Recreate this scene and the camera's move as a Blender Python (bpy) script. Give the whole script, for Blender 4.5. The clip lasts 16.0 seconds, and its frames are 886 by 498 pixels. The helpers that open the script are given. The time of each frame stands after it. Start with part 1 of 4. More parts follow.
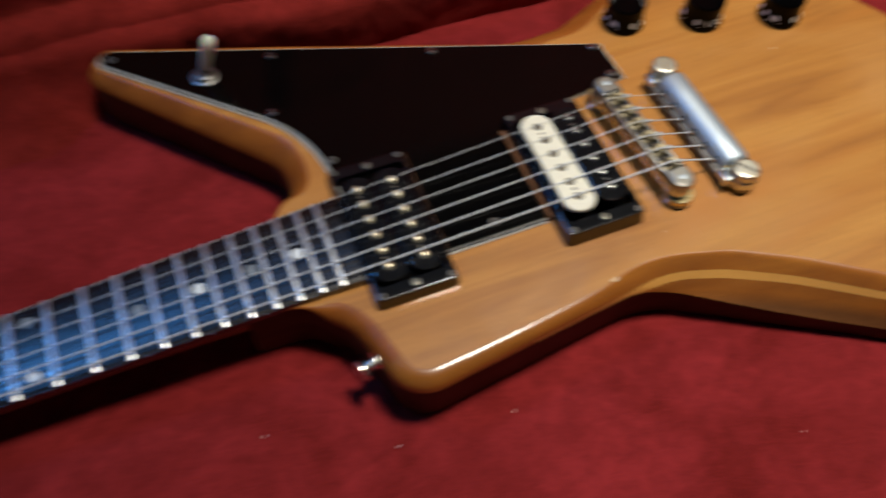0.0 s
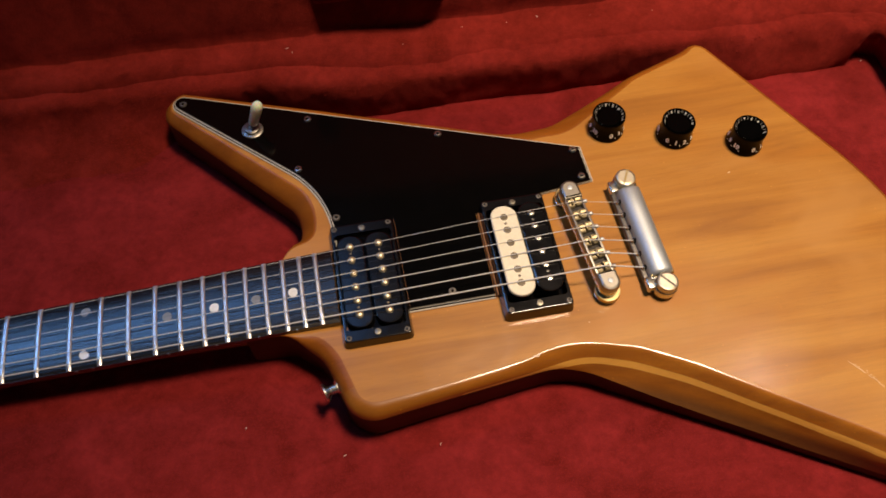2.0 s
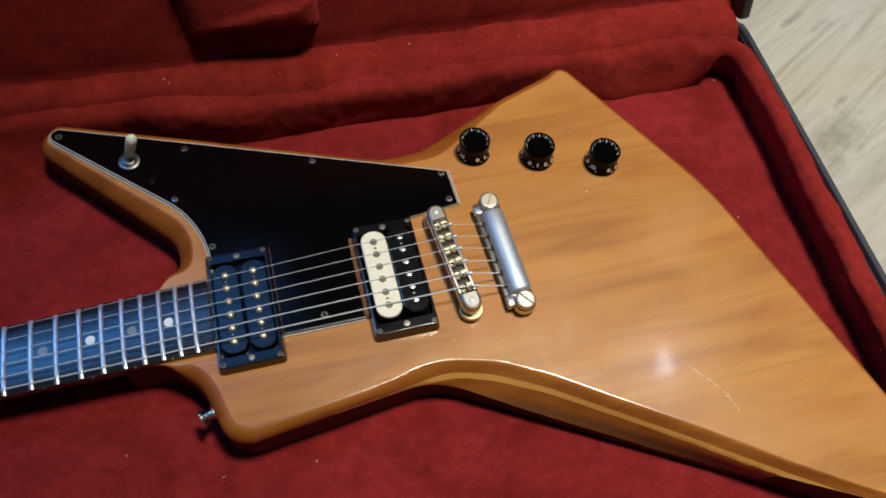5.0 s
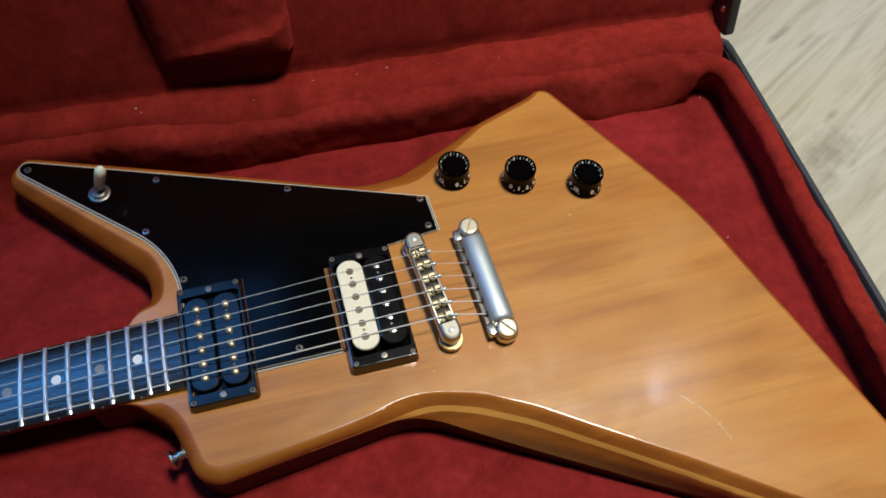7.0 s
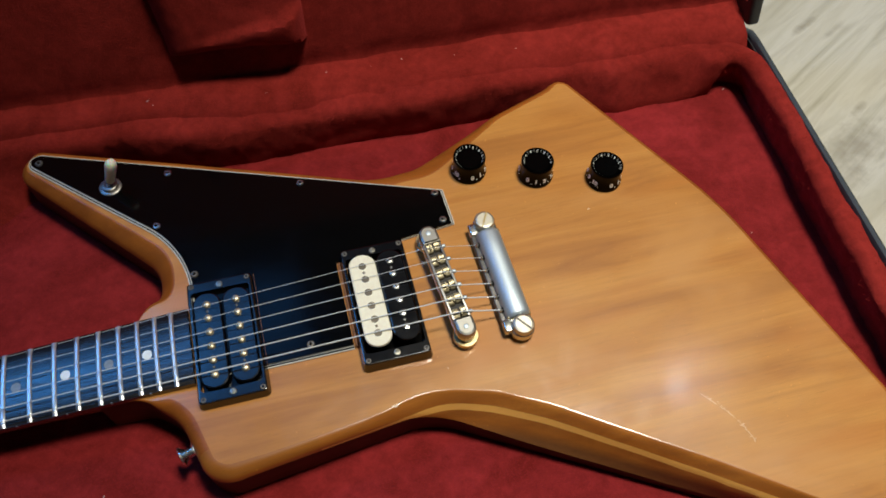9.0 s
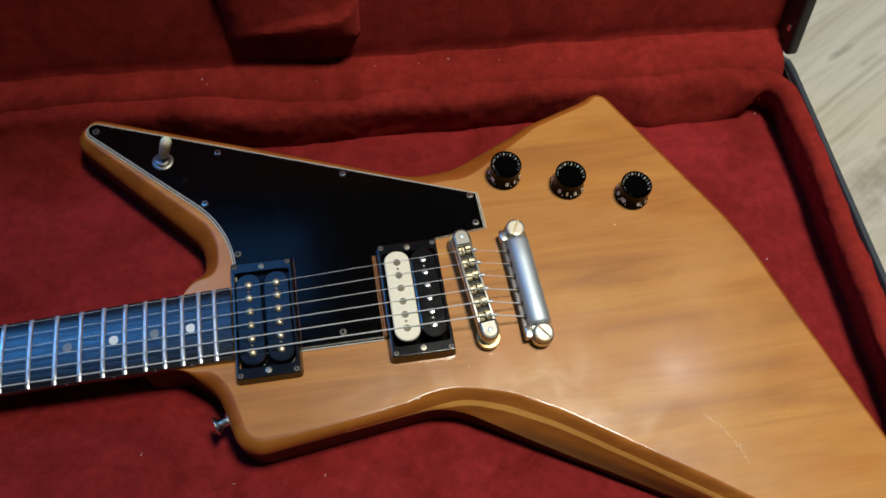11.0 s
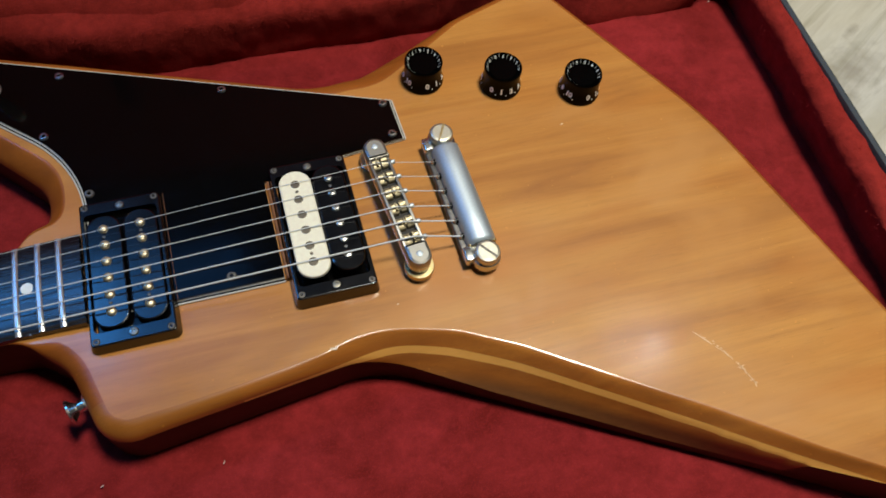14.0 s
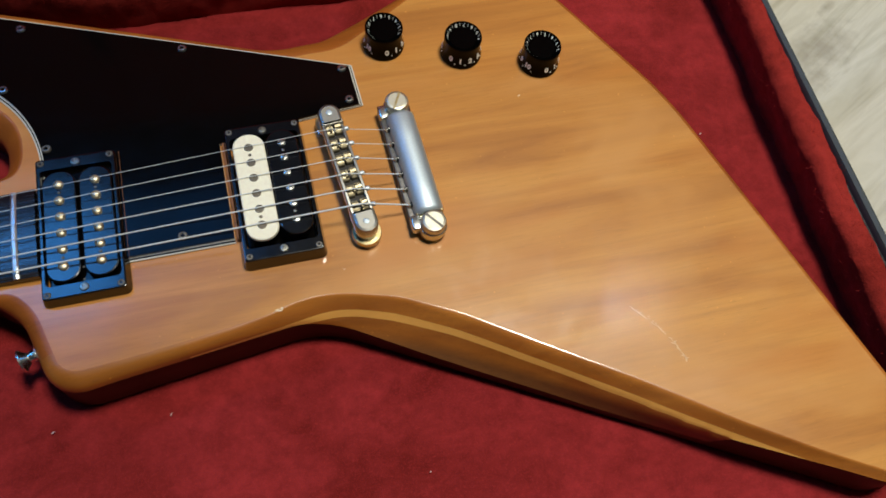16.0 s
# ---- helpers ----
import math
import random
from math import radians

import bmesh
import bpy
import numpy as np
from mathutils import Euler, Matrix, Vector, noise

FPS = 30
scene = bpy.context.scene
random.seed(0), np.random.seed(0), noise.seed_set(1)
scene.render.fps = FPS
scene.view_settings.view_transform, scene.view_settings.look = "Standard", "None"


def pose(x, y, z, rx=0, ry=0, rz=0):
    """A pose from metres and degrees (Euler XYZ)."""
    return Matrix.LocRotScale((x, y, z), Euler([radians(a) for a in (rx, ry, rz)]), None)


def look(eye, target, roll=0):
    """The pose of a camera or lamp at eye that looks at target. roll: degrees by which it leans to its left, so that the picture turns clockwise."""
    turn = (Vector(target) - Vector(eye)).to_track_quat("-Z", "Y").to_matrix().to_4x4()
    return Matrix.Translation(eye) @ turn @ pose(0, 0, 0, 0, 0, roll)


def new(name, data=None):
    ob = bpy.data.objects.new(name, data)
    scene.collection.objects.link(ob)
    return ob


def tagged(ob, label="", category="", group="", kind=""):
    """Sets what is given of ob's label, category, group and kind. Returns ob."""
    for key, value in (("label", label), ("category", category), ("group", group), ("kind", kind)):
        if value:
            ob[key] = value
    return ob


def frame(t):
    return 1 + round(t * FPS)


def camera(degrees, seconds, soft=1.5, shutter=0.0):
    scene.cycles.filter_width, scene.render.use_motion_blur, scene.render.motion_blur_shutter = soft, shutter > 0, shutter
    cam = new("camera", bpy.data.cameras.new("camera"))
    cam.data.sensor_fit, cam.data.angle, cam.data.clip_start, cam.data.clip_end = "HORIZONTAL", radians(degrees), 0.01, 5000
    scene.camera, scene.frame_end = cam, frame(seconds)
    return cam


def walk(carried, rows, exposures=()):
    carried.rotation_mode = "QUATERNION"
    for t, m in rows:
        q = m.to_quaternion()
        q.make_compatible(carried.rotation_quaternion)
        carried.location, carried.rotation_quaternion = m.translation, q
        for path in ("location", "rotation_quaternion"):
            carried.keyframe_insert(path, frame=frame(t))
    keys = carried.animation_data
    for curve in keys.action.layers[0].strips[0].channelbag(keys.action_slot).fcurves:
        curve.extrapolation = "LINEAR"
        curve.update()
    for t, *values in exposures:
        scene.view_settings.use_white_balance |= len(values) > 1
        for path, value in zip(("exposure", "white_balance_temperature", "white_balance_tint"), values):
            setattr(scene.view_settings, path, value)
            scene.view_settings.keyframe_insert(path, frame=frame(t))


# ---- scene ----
from mathutils.bvhtree import BVHTree

cam = camera(58.98, 16.0, soft=1.7, shutter=0.4)
ROWS = [
    (0, -0.2031, -0.216, 0.3375, 31.89, -0.56, -21.55),
    (0.1, -0.2024, -0.2191, 0.3506, 31.22, 3.1, -19.17),
    (0.2, -0.1992, -0.2199, 0.3597, 30.89, 3.91, -18.47),
    (0.5, -0.1912, -0.2186, 0.3865, 29.72, 1.88, -14.61),
    (1, -0.1866, -0.2294, 0.4172, 29.32, -0.83, -11.2),
    (1.5, -0.1604, -0.2386, 0.4505, 29.61, 0.54, -10.09),
    (2, -0.142, -0.2378, 0.45, 29.82, -0.2, -10.7),
    (2.5, -0.1312, -0.2358, 0.4511, 29.76, 0.81, -13.92),
    (3, -0.1335, -0.2327, 0.4492, 30.18, -1.29, -16.18),
    (3.5, -0.1336, -0.2345, 0.4498, 30.65, -1.09, -18.91),
    (4, -0.1321, -0.2248, 0.4444, 30.98, -1.77, -18.71),
    (4.5, -0.1258, -0.2357, 0.4718, 30.35, -4.25, -16.07),
    (5, -0.0986, -0.2422, 0.4861, 29.33, -3.41, -14.55),
    (5.2, -0.0911, -0.2398, 0.4849, 28.96, -3.63, -14.14),
    (7.5, -0.0786, -0.2321, 0.4735, 31.22, -2.1, -15.55),
    (8, -0.0799, -0.2282, 0.4716, 31.15, -1.82, -14.33),
    (8.5, -0.0751, -0.2289, 0.4665, 31.26, -1.48, -14.74),
    (9, -0.0742, -0.2314, 0.4635, 30.71, -1.48, -14.66),
    (11.3, -0.0919, -0.2041, 0.5055, 25.9, -4.26, -9.58),
    (11.5, -0.0797, -0.18, 0.4662, 25.04, -5.42, -11.19),
    (12, -0.0954, -0.1717, 0.3967, 24.01, -7.08, -9.82),
    (12.5, -0.1062, -0.16, 0.3714, 26.81, -6.74, -10.3),
    (13, -0.0919, -0.202, 0.3776, 27.86, -5.13, -12.95),
    (13.5, -0.0746, -0.2214, 0.3912, 29.7, -5.7, -14.92),
    (14, -0.0666, -0.2198, 0.3775, 28.93, -4.48, -16.32),
    (14.5, -0.0675, -0.2011, 0.3919, 25.87, -5, -12.87),
    (15, -0.0605, -0.2102, 0.4001, 25.64, -5.02, -12.85),
    (15.5, -0.0464, -0.2196, 0.3953, 25.44, -5.23, -13.85),
    (16, -0.0386, -0.2234, 0.394, 25.13, -5.47, -14.34),
]
# seconds, stops, kelvin, tint: the clip's camera turns warmer for some seconds
TONES = [(0.0, 0.08, 6000, 10), (0.5, 0.08, 6500, 11), (1.0, 0.08, 7300, 17), (1.5, 0.08, 8300, 24), (2.0, 0.04, 8400, 24), (2.5, 0.0, 8300, 22), (3.0, 0.0, 7900, 20),
         (3.5, 0.0, 7050, 14), (4.0, 0.0, 6500, 11), (4.5, 0.0, 6100, 10), (5.0, 0.0, 6000, 9), (7.5, 0.02, 6000, 6), (9.0, 0.02, 6000, 6), (11.3, -0.12, 5980, 6), (12.5, -0.17, 5980, 6), (13.5, 0.03, 5950, 6), (16.0, 0.03, 5900, 5)]
walk(cam, [(t, pose(x, y, z, rx, ry, rz)) for t, x, y, z, rx, ry, rz in ROWS], TONES)

# ---- light ----
world = bpy.data.worlds.new("room_world")
scene.world = world
world.use_nodes = True
world.node_tree.nodes["Background"].inputs["Color"].default_value = (0.80, 0.82, 0.90, 1)
world.node_tree.nodes["Background"].inputs["Strength"].default_value = 0.02


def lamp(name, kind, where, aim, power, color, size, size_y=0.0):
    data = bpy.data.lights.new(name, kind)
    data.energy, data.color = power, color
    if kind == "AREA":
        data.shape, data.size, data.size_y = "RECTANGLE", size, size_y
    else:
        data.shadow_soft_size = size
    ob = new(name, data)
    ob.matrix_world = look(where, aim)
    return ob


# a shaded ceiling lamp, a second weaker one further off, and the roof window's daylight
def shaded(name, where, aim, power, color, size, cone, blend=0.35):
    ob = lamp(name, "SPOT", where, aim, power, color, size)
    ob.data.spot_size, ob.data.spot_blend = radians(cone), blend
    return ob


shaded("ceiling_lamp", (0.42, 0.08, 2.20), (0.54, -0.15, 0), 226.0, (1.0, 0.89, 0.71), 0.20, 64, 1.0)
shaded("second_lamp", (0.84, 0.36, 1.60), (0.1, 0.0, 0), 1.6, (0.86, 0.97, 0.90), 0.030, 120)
for x, wide, power in ((-1.785, 1.26, 14.5), (-0.90, 0.48, 3.4), (-0.42, 0.44, 0.7)):  # three panels, two dimmer ones added to fade the window's reflection
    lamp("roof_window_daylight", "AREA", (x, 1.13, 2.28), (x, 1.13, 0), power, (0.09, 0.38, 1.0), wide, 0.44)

FLOOR_Z = -0.085

# ---- materials ----


def material(name):
    m = bpy.data.materials.new(name)
    m.use_nodes = True
    nt = m.node_tree
    return m, nt, nt.nodes["Principled BSDF"]


def link(nt, a, b):
    nt.links.new(a, b)


def noise_node(nt, scale, detail=4.0, rough=0.55, stretch=(1, 1, 1), distort=0.0):
    tc = nt.nodes.new("ShaderNodeTexCoord")
    mp = nt.nodes.new("ShaderNodeMapping")
    mp.inputs["Scale"].default_value = stretch
    tx = nt.nodes.new("ShaderNodeTexNoise")
    tx.inputs["Scale"].default_value = scale
    tx.inputs["Detail"].default_value = detail
    tx.inputs["Roughness"].default_value = rough
    tx.inputs["Distortion"].default_value = distort
    link(nt, tc.outputs["Object"], mp.inputs["Vector"])
    link(nt, mp.outputs["Vector"], tx.inputs["Vector"])
    return tx.outputs["Fac"]


def ramp(nt, fac, stops):
    r = nt.nodes.new("ShaderNodeValToRGB")
    e = r.color_ramp.elements
    e[0].position, e[0].color = stops[0][0], (*stops[0][1], 1)
    e[1].position, e[1].color = stops[-1][0], (*stops[-1][1], 1)
    for p, c in stops[1:-1]:
        n = e.new(p)
        n.color = (*c, 1)
    link(nt, fac, r.inputs["Fac"])
    return r.outputs["Color"]


def mix(nt, fac, a, b, mode="MIX"):
    n = nt.nodes.new("ShaderNodeMix")
    n.data_type, n.blend_type = "RGBA", mode
    for value, slot in ((fac, 0), (a, 6), (b, 7)):
        if isinstance(value, (int, float)):
            n.inputs[slot].default_value = value
        elif isinstance(value, tuple):
            n.inputs[slot].default_value = (*value, 1)
        else:
            link(nt, value, n.inputs[slot])
    return n.outputs[2]


def bump(nt, fac, strength, distance=0.001, after=None):
    n = nt.nodes.new("ShaderNodeBump")
    n.inputs["Strength"].default_value = strength
    n.inputs["Distance"].default_value = distance
    link(nt, fac, n.inputs["Height"])
    if after is not None:
        link(nt, after, n.inputs["Normal"])
    return n.outputs["Normal"]


def grey(nt, fac, lo, hi, p0=0.3, p1=0.7):
    n = nt.nodes.new("ShaderNodeMapRange")
    n.inputs[1].default_value, n.inputs[2].default_value = p0, p1
    n.inputs[3].default_value, n.inputs[4].default_value = lo, hi
    link(nt, fac, n.inputs[0])
    return n.outputs[0]


def lacquered_wood(name, light, mid, dark, layers=False, coat=1.0):
    """Amber-lacquered wood with the grain along x; layers: a pale maple lamination at one depth, shade painted in below
    it.
    """
    m, nt, p = material(name)
    broad = noise_node(nt, 5.0, 5.0, 0.55, (0.9, 7.0, 7.0), distort=0.9)
    streak = noise_node(nt, 4.0, 4.0, 0.5, (0.45, 13.0, 13.0), distort=1.1)
    fine = noise_node(nt, 60.0, 5.0, 0.6, (0.35, 9.0, 9.0))
    pores = noise_node(nt, 240.0, 2.0, 0.5, (0.5, 7.0, 7.0))
    blotch = noise_node(nt, 9.0, 3.0, 0.5, (1.0, 1.7, 1.7), distort=0.6)
    c = ramp(nt, broad, [(0.30, dark), (0.45, mid), (0.62, light)])
    c = mix(nt, grey(nt, streak, 0.44, 0.0, 0.30, 0.46), c, tuple(v * 0.92 for v in dark))
    c = mix(nt, grey(nt, streak, 0.0, 0.30, 0.56, 0.68), c, tuple(min(1.0, v * 1.06) for v in light))
    c = mix(nt, grey(nt, fine, 0.0, 0.27, 0.45, 0.72), c, tuple(v * 0.66 for v in mid))
    c = mix(nt, grey(nt, pores, 0.0, 0.22, 0.58, 0.72), c, tuple(v * 0.4 for v in mid))
    speck = noise_node(nt, 330.0, 1.0, 0.4)
    c = mix(nt, grey(nt, speck, 0.0, 0.45, 0.75, 0.80), c, tuple(min(1.0, v * 1.5) for v in light))
    c = mix(nt, grey(nt, blotch, 0.0, 0.62, 0.48, 0.68), c, (light[0], light[1] * 1.05, light[2] * 1.50))
    warm = noise_node(nt, 6.0, 3.0, 0.6, (1.0, 2.6, 2.6), distort=0.5)
    c = mix(nt, grey(nt, warm, 0.0, 0.55, 0.5, 0.70), c, (mid[0] * 1.05, mid[1] * 0.90, mid[2] * 0.72))
    if layers:
        tc = nt.nodes.new("ShaderNodeTexCoord")
        sp = nt.nodes.new("ShaderNodeSeparateXYZ")
        link(nt, tc.outputs["Object"], sp.inputs["Vector"])
        a = grey(nt, sp.outputs["Z"], 0.0, 1.0, -0.0107, -0.0105)
        b = grey(nt, sp.outputs["Z"], 0.0, 1.0, -0.0073, -0.0071)
        sub = nt.nodes.new("ShaderNodeMath")
        sub.operation = "SUBTRACT"
        link(nt, a, sub.inputs[0])
        link(nt, b, sub.inputs[1])
        # brown that darkens with depth, putting the lower bevel's shade into the colour
        bevel_shade = mix(nt, grey(nt, fine, 0.0, 0.6), (0.150, 0.060, 0.018), (0.095, 0.037, 0.011))
        c = mix(nt, a, mix(nt, 0.16, c, bevel_shade), c)
        c = mix(nt, grey(nt, sp.outputs["Z"], 0.92, 0.0, -0.0205, -0.0150), c, bevel_shade)
        pale = mix(nt, grey(nt, fine, 0.0, 0.5), (0.78, 0.395, 0.085), (0.68, 0.32, 0.062))
        c = mix(nt, sub.outputs[0], c, pale)
    link(nt, c, p.inputs["Base Color"])
    p.inputs["Roughness"].default_value = 0.42
    p.inputs["Coat Weight"].default_value = coat
    if layers:  # less lacquer below the pale lamination
        link(nt, grey(nt, sp.outputs["Z"], 0.2 * coat, coat, -0.0150, -0.0105), p.inputs["Coat Weight"])
    p.inputs["Specular IOR Level"].default_value = 0.38 if coat > 0.5 else (0.34 if coat > 0 else 0.08)
    p.inputs["Coat IOR"].default_value = 1.6
    smear = noise_node(nt, 38.0, 4.0, 0.6, distort=0.7)
    link(nt, grey(nt, smear, 0.12, 0.20) if coat > 0.9 else grey(nt, smear, 0.11, 0.23), p.inputs["Coat Roughness"])
    link(nt, bump(nt, noise_node(nt, 26.0, 3.0), 0.05, 0.002), p.inputs["Coat Normal"])
    return m


def plastic(name, color, rough, worn=0.05, spec=0.5):
    m, nt, p = material(name)
    n = noise_node(nt, 90.0, 4.0)
    link(nt, mix(nt, grey(nt, noise_node(nt, 400.0, 3.0), 0, 0.5), color, tuple(min(1, v * 1.25 + 0.0004) for v in color)), p.inputs["Base Color"])
    link(nt, grey(nt, n, rough, rough + worn), p.inputs["Roughness"])
    p.inputs["Specular IOR Level"].default_value = spec
    return m


def metal(name, color, rough, tarnish=None, amount=0.5, scale=180.0):
    m, nt, p = material(name)
    n = noise_node(nt, scale, 4.0, 0.6)
    if tarnish:
        link(nt, mix(nt, grey(nt, n, 0.0, amount, 0.42, 0.66), color, tarnish), p.inputs["Base Color"])
    else:
        link(nt, mix(nt, grey(nt, n, 0.0, 0.3), color, tuple(v * 0.7 for v in color)), p.inputs["Base Color"])
    link(nt, grey(nt, n, rough, rough + 0.14), p.inputs["Roughness"])
    p.inputs["Metallic"].default_value = 1.0
    return m


def plush(name, deep, bright, lean=0.0, sheen=0.22):
    """Cut pile; lean: how far the brushed nap leans along x."""
    m, nt, p = material(name)
    geo = nt.nodes.new("ShaderNodeNewGeometry")
    tip = nt.nodes.new("ShaderNodeVectorMath")
    tip.operation = "ADD"
    link(nt, geo.outputs["Normal"], tip.inputs[0])
    tip.inputs[1].default_value = (lean, 0.0, 0.0)
    nap_way = nt.nodes.new("ShaderNodeVectorMath")
    nap_way.operation = "NORMALIZE"
    link(nt, tip.outputs[0], nap_way.inputs[0])
    nap = noise_node(nt, 11.0, 4.0, 0.6, distort=0.8)
    tuft = noise_node(nt, 120.0, 5.0, 0.7)
    pile = noise_node(nt, 900.0, 3.0, 0.6)
    c = ramp(nt, nap, [(0.32, deep), (0.68, bright)])
    brushed = noise_node(nt, 34.0, 5.0, 0.65, (1.0, 1.6, 1.0), distort=1.6)
    c = mix(nt, grey(nt, brushed, 0.0, 0.28, 0.46, 0.70), c, tuple(min(1, v * 1.22) for v in bright))
    c = mix(nt, grey(nt, brushed, 0.24, 0.0, 0.30, 0.46), c, tuple(v * 0.8 for v in deep))
    c = mix(nt, grey(nt, tuft, 0.0, 0.40, 0.4, 0.7), c, tuple(v * 0.5 for v in deep))
    c = mix(nt, grey(nt, pile, 0.0, 0.35, 0.5, 0.75), c, tuple(min(1, v * 1.3) for v in bright))
    link(nt, c, p.inputs["Base Color"])
    p.inputs["Roughness"].default_value = 1.0
    p.inputs["Specular IOR Level"].default_value = 0.1
    p.inputs["Sheen Weight"].default_value = sheen
    p.inputs["Sheen Roughness"].default_value = 0.45
    p.inputs["Sheen Tint"].default_value = (0.9, 0.12, 0.12, 1)
    b = bump(nt, pile, 0.40, 0.0012, nap_way.outputs[0])
    b = bump(nt, tuft, 0.11, 0.003, b)
    link(nt, bump(nt, brushed, 0.045, 0.005, b), p.inputs["Normal"])
    return m


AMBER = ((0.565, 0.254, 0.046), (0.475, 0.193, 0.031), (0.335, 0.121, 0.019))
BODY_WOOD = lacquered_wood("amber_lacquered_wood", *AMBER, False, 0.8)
# bevels: more saturated amber, darkened by the shade of slopes turned from the lamp
SHADED_AMBER = ((0.47, 0.170, 0.021), (0.38, 0.125, 0.015), (0.27, 0.081, 0.009))
EDGE_WOOD = lacquered_wood("amber_laminated_wood", *SHADED_AMBER, True, 0.95)
FRONT_WOOD = lacquered_wood("glossy_shaded_amber_wood", (0.43, 0.160, 0.020), (0.35, 0.120, 0.014), (0.25, 0.078, 0.009), False, 0.9)
# horn and heel edges, with still more of that shade in the colour
HORN_WOOD = lacquered_wood("shaded_bevel_wood", (0.38, 0.118, 0.014), (0.30, 0.087, 0.010), (0.21, 0.055, 0.006), False, 0.25)
# body wood again, nearly black: the shade on the sides is painted in
SIDE_WOOD = lacquered_wood("shaded_side_wood", (0.085, 0.045, 0.019), (0.062, 0.032, 0.013), (0.040, 0.020, 0.008), False, 0.0)
NECK_WOOD = lacquered_wood("neck_wood", (0.24, 0.10, 0.026), (0.18, 0.070, 0.018), (0.12, 0.045, 0.012), False, 0.2)
BARE_WOOD = plastic("bare_wood_edge", (0.20, 0.070, 0.016), 0.5)
DIM_PRINT = plastic("dim_print", (0.30, 0.30, 0.28), 0.4)
REFRACTED_PRINT = plastic("refracted_print", (0.78, 0.78, 0.74), 0.4)
BLACK_PLASTIC = plastic("glossy_black_plastic", (0.0015, 0.0013, 0.0012), 0.10, 0.05, 0.31)
RING_PLASTIC = plastic("black_ring_plastic", (0.003, 0.003, 0.004), 0.13, 0.06, 1.0)
KNOB_PLASTIC = plastic("black_knob_plastic", (0.0010, 0.0010, 0.0010), 0.16, 0.05, 0.07)
WHITE_PLY = plastic("white_ply", (0.52, 0.50, 0.45), 0.35)
CREAM = plastic("cream_plastic", (0.86, 0.80, 0.64), 0.32)
IVORY = plastic("ivory_plastic", (0.93, 0.88, 0.68), 0.28)
ivory = IVORY.node_tree.nodes["Principled BSDF"]
ivory.inputs["Subsurface Weight"].default_value, ivory.inputs["Subsurface Scale"].default_value = 0.7, 0.008
PRINT = plastic("white_print", (0.95, 0.94, 0.91), 0.4)
PEARL = plastic("pearl_dot", (0.76, 0.80, 0.82), 0.16)
SLUG = metal("dull_iron_slug", (0.16, 0.14, 0.11), 0.4)
NICKEL = metal("worn_nickel", (0.68, 0.69, 0.67), 0.19, (0.48, 0.43, 0.31), 0.45, 150.0)
BRIGHT_NICKEL = metal("bright_nickel", (0.90, 0.88, 0.80), 0.20)
CHROME = metal("satin_chrome", (0.58, 0.66, 0.72), 0.44, scale=900.0)
CHROME.node_tree.nodes["Principled BSDF"].inputs["Metallic"].default_value = 0.8
END_METAL = metal("dull_bridge_metal", (0.38, 0.37, 0.34), 0.36, (0.30, 0.27, 0.20), 0.5, 150.0)
BRASS = metal("worn_gold", (0.72, 0.58, 0.28), 0.28, (0.50, 0.46, 0.36), 0.6, 300.0)
SADDLE_METAL = metal("worn_saddle_metal", (0.50, 0.43, 0.27), 0.36, (0.13, 0.11, 0.08), 0.95, 620.0)
STUD_METAL = metal("worn_stud_metal", (0.63, 0.61, 0.53), 0.36, (0.50, 0.44, 0.29), 0.5, 240.0)
RAIL_NICKEL = metal("rail_nickel", (0.42, 0.41, 0.36), 0.26, (0.30, 0.26, 0.17), 0.6, 400.0)
HOLLOW_SHADE = plastic("hollow_shade", (0.010, 0.007, 0.004), 0.5)
GOLD_POLE = metal("brass_pole", (0.88, 0.78, 0.56), 0.42, (0.66, 0.56, 0.38), 0.4, 400.0)
FRET = metal("fret_wire", (0.94, 0.95, 0.95), 0.31)
STRING = plastic("bright_string_steel", (0.64, 0.66, 0.68), 0.28, 0.1, 0.9)
DARK_STEEL = metal("dark_screw_steel", (0.18, 0.17, 0.16), 0.5, (0.10, 0.09, 0.08), 0.6, 600.0)


def fingerboard_material():
    m, nt, p = material("dark_rosewood")
    g = noise_node(nt, 70.0, 5.0, 0.6, (0.25, 7.0, 7.0))
    link(nt, ramp(nt, g, [(0.3, (0.005, 0.0045, 0.0045)), (0.7, (0.011, 0.008, 0.007))]), p.inputs["Base Color"])
    p.inputs["Specular IOR Level"].default_value = 0.9
    link(nt, grey(nt, g, 0.20, 0.32), p.inputs["Roughness"])
    link(nt, bump(nt, g, 0.05, 0.0005), p.inputs["Normal"])
    return m


BOARD = fingerboard_material()
PLUSH = plush("red_plush", (0.158, 0.0126, 0.0084), (0.305, 0.0280, 0.0222))
BED_PLUSH = plush("brushed_red_plush", (0.152, 0.0110, 0.0098), (0.290, 0.0240, 0.0262), 0.20, 0.25)


def vinyl_material():
    m, nt, p = material("black_vinyl")
    n = noise_node(nt, 700.0, 3.0)
    link(nt, mix(nt, n, (0.010, 0.010, 0.011), (0.022, 0.022, 0.024)), p.inputs["Base Color"])
    p.inputs["Roughness"].default_value = 0.45
    link(nt, bump(nt, n, 0.5, 0.0006), p.inputs["Normal"])
    return m


VINYL = vinyl_material()
VALANCE = plastic("grey_edge_trim", (0.034, 0.042, 0.050), 0.5, 0.2)


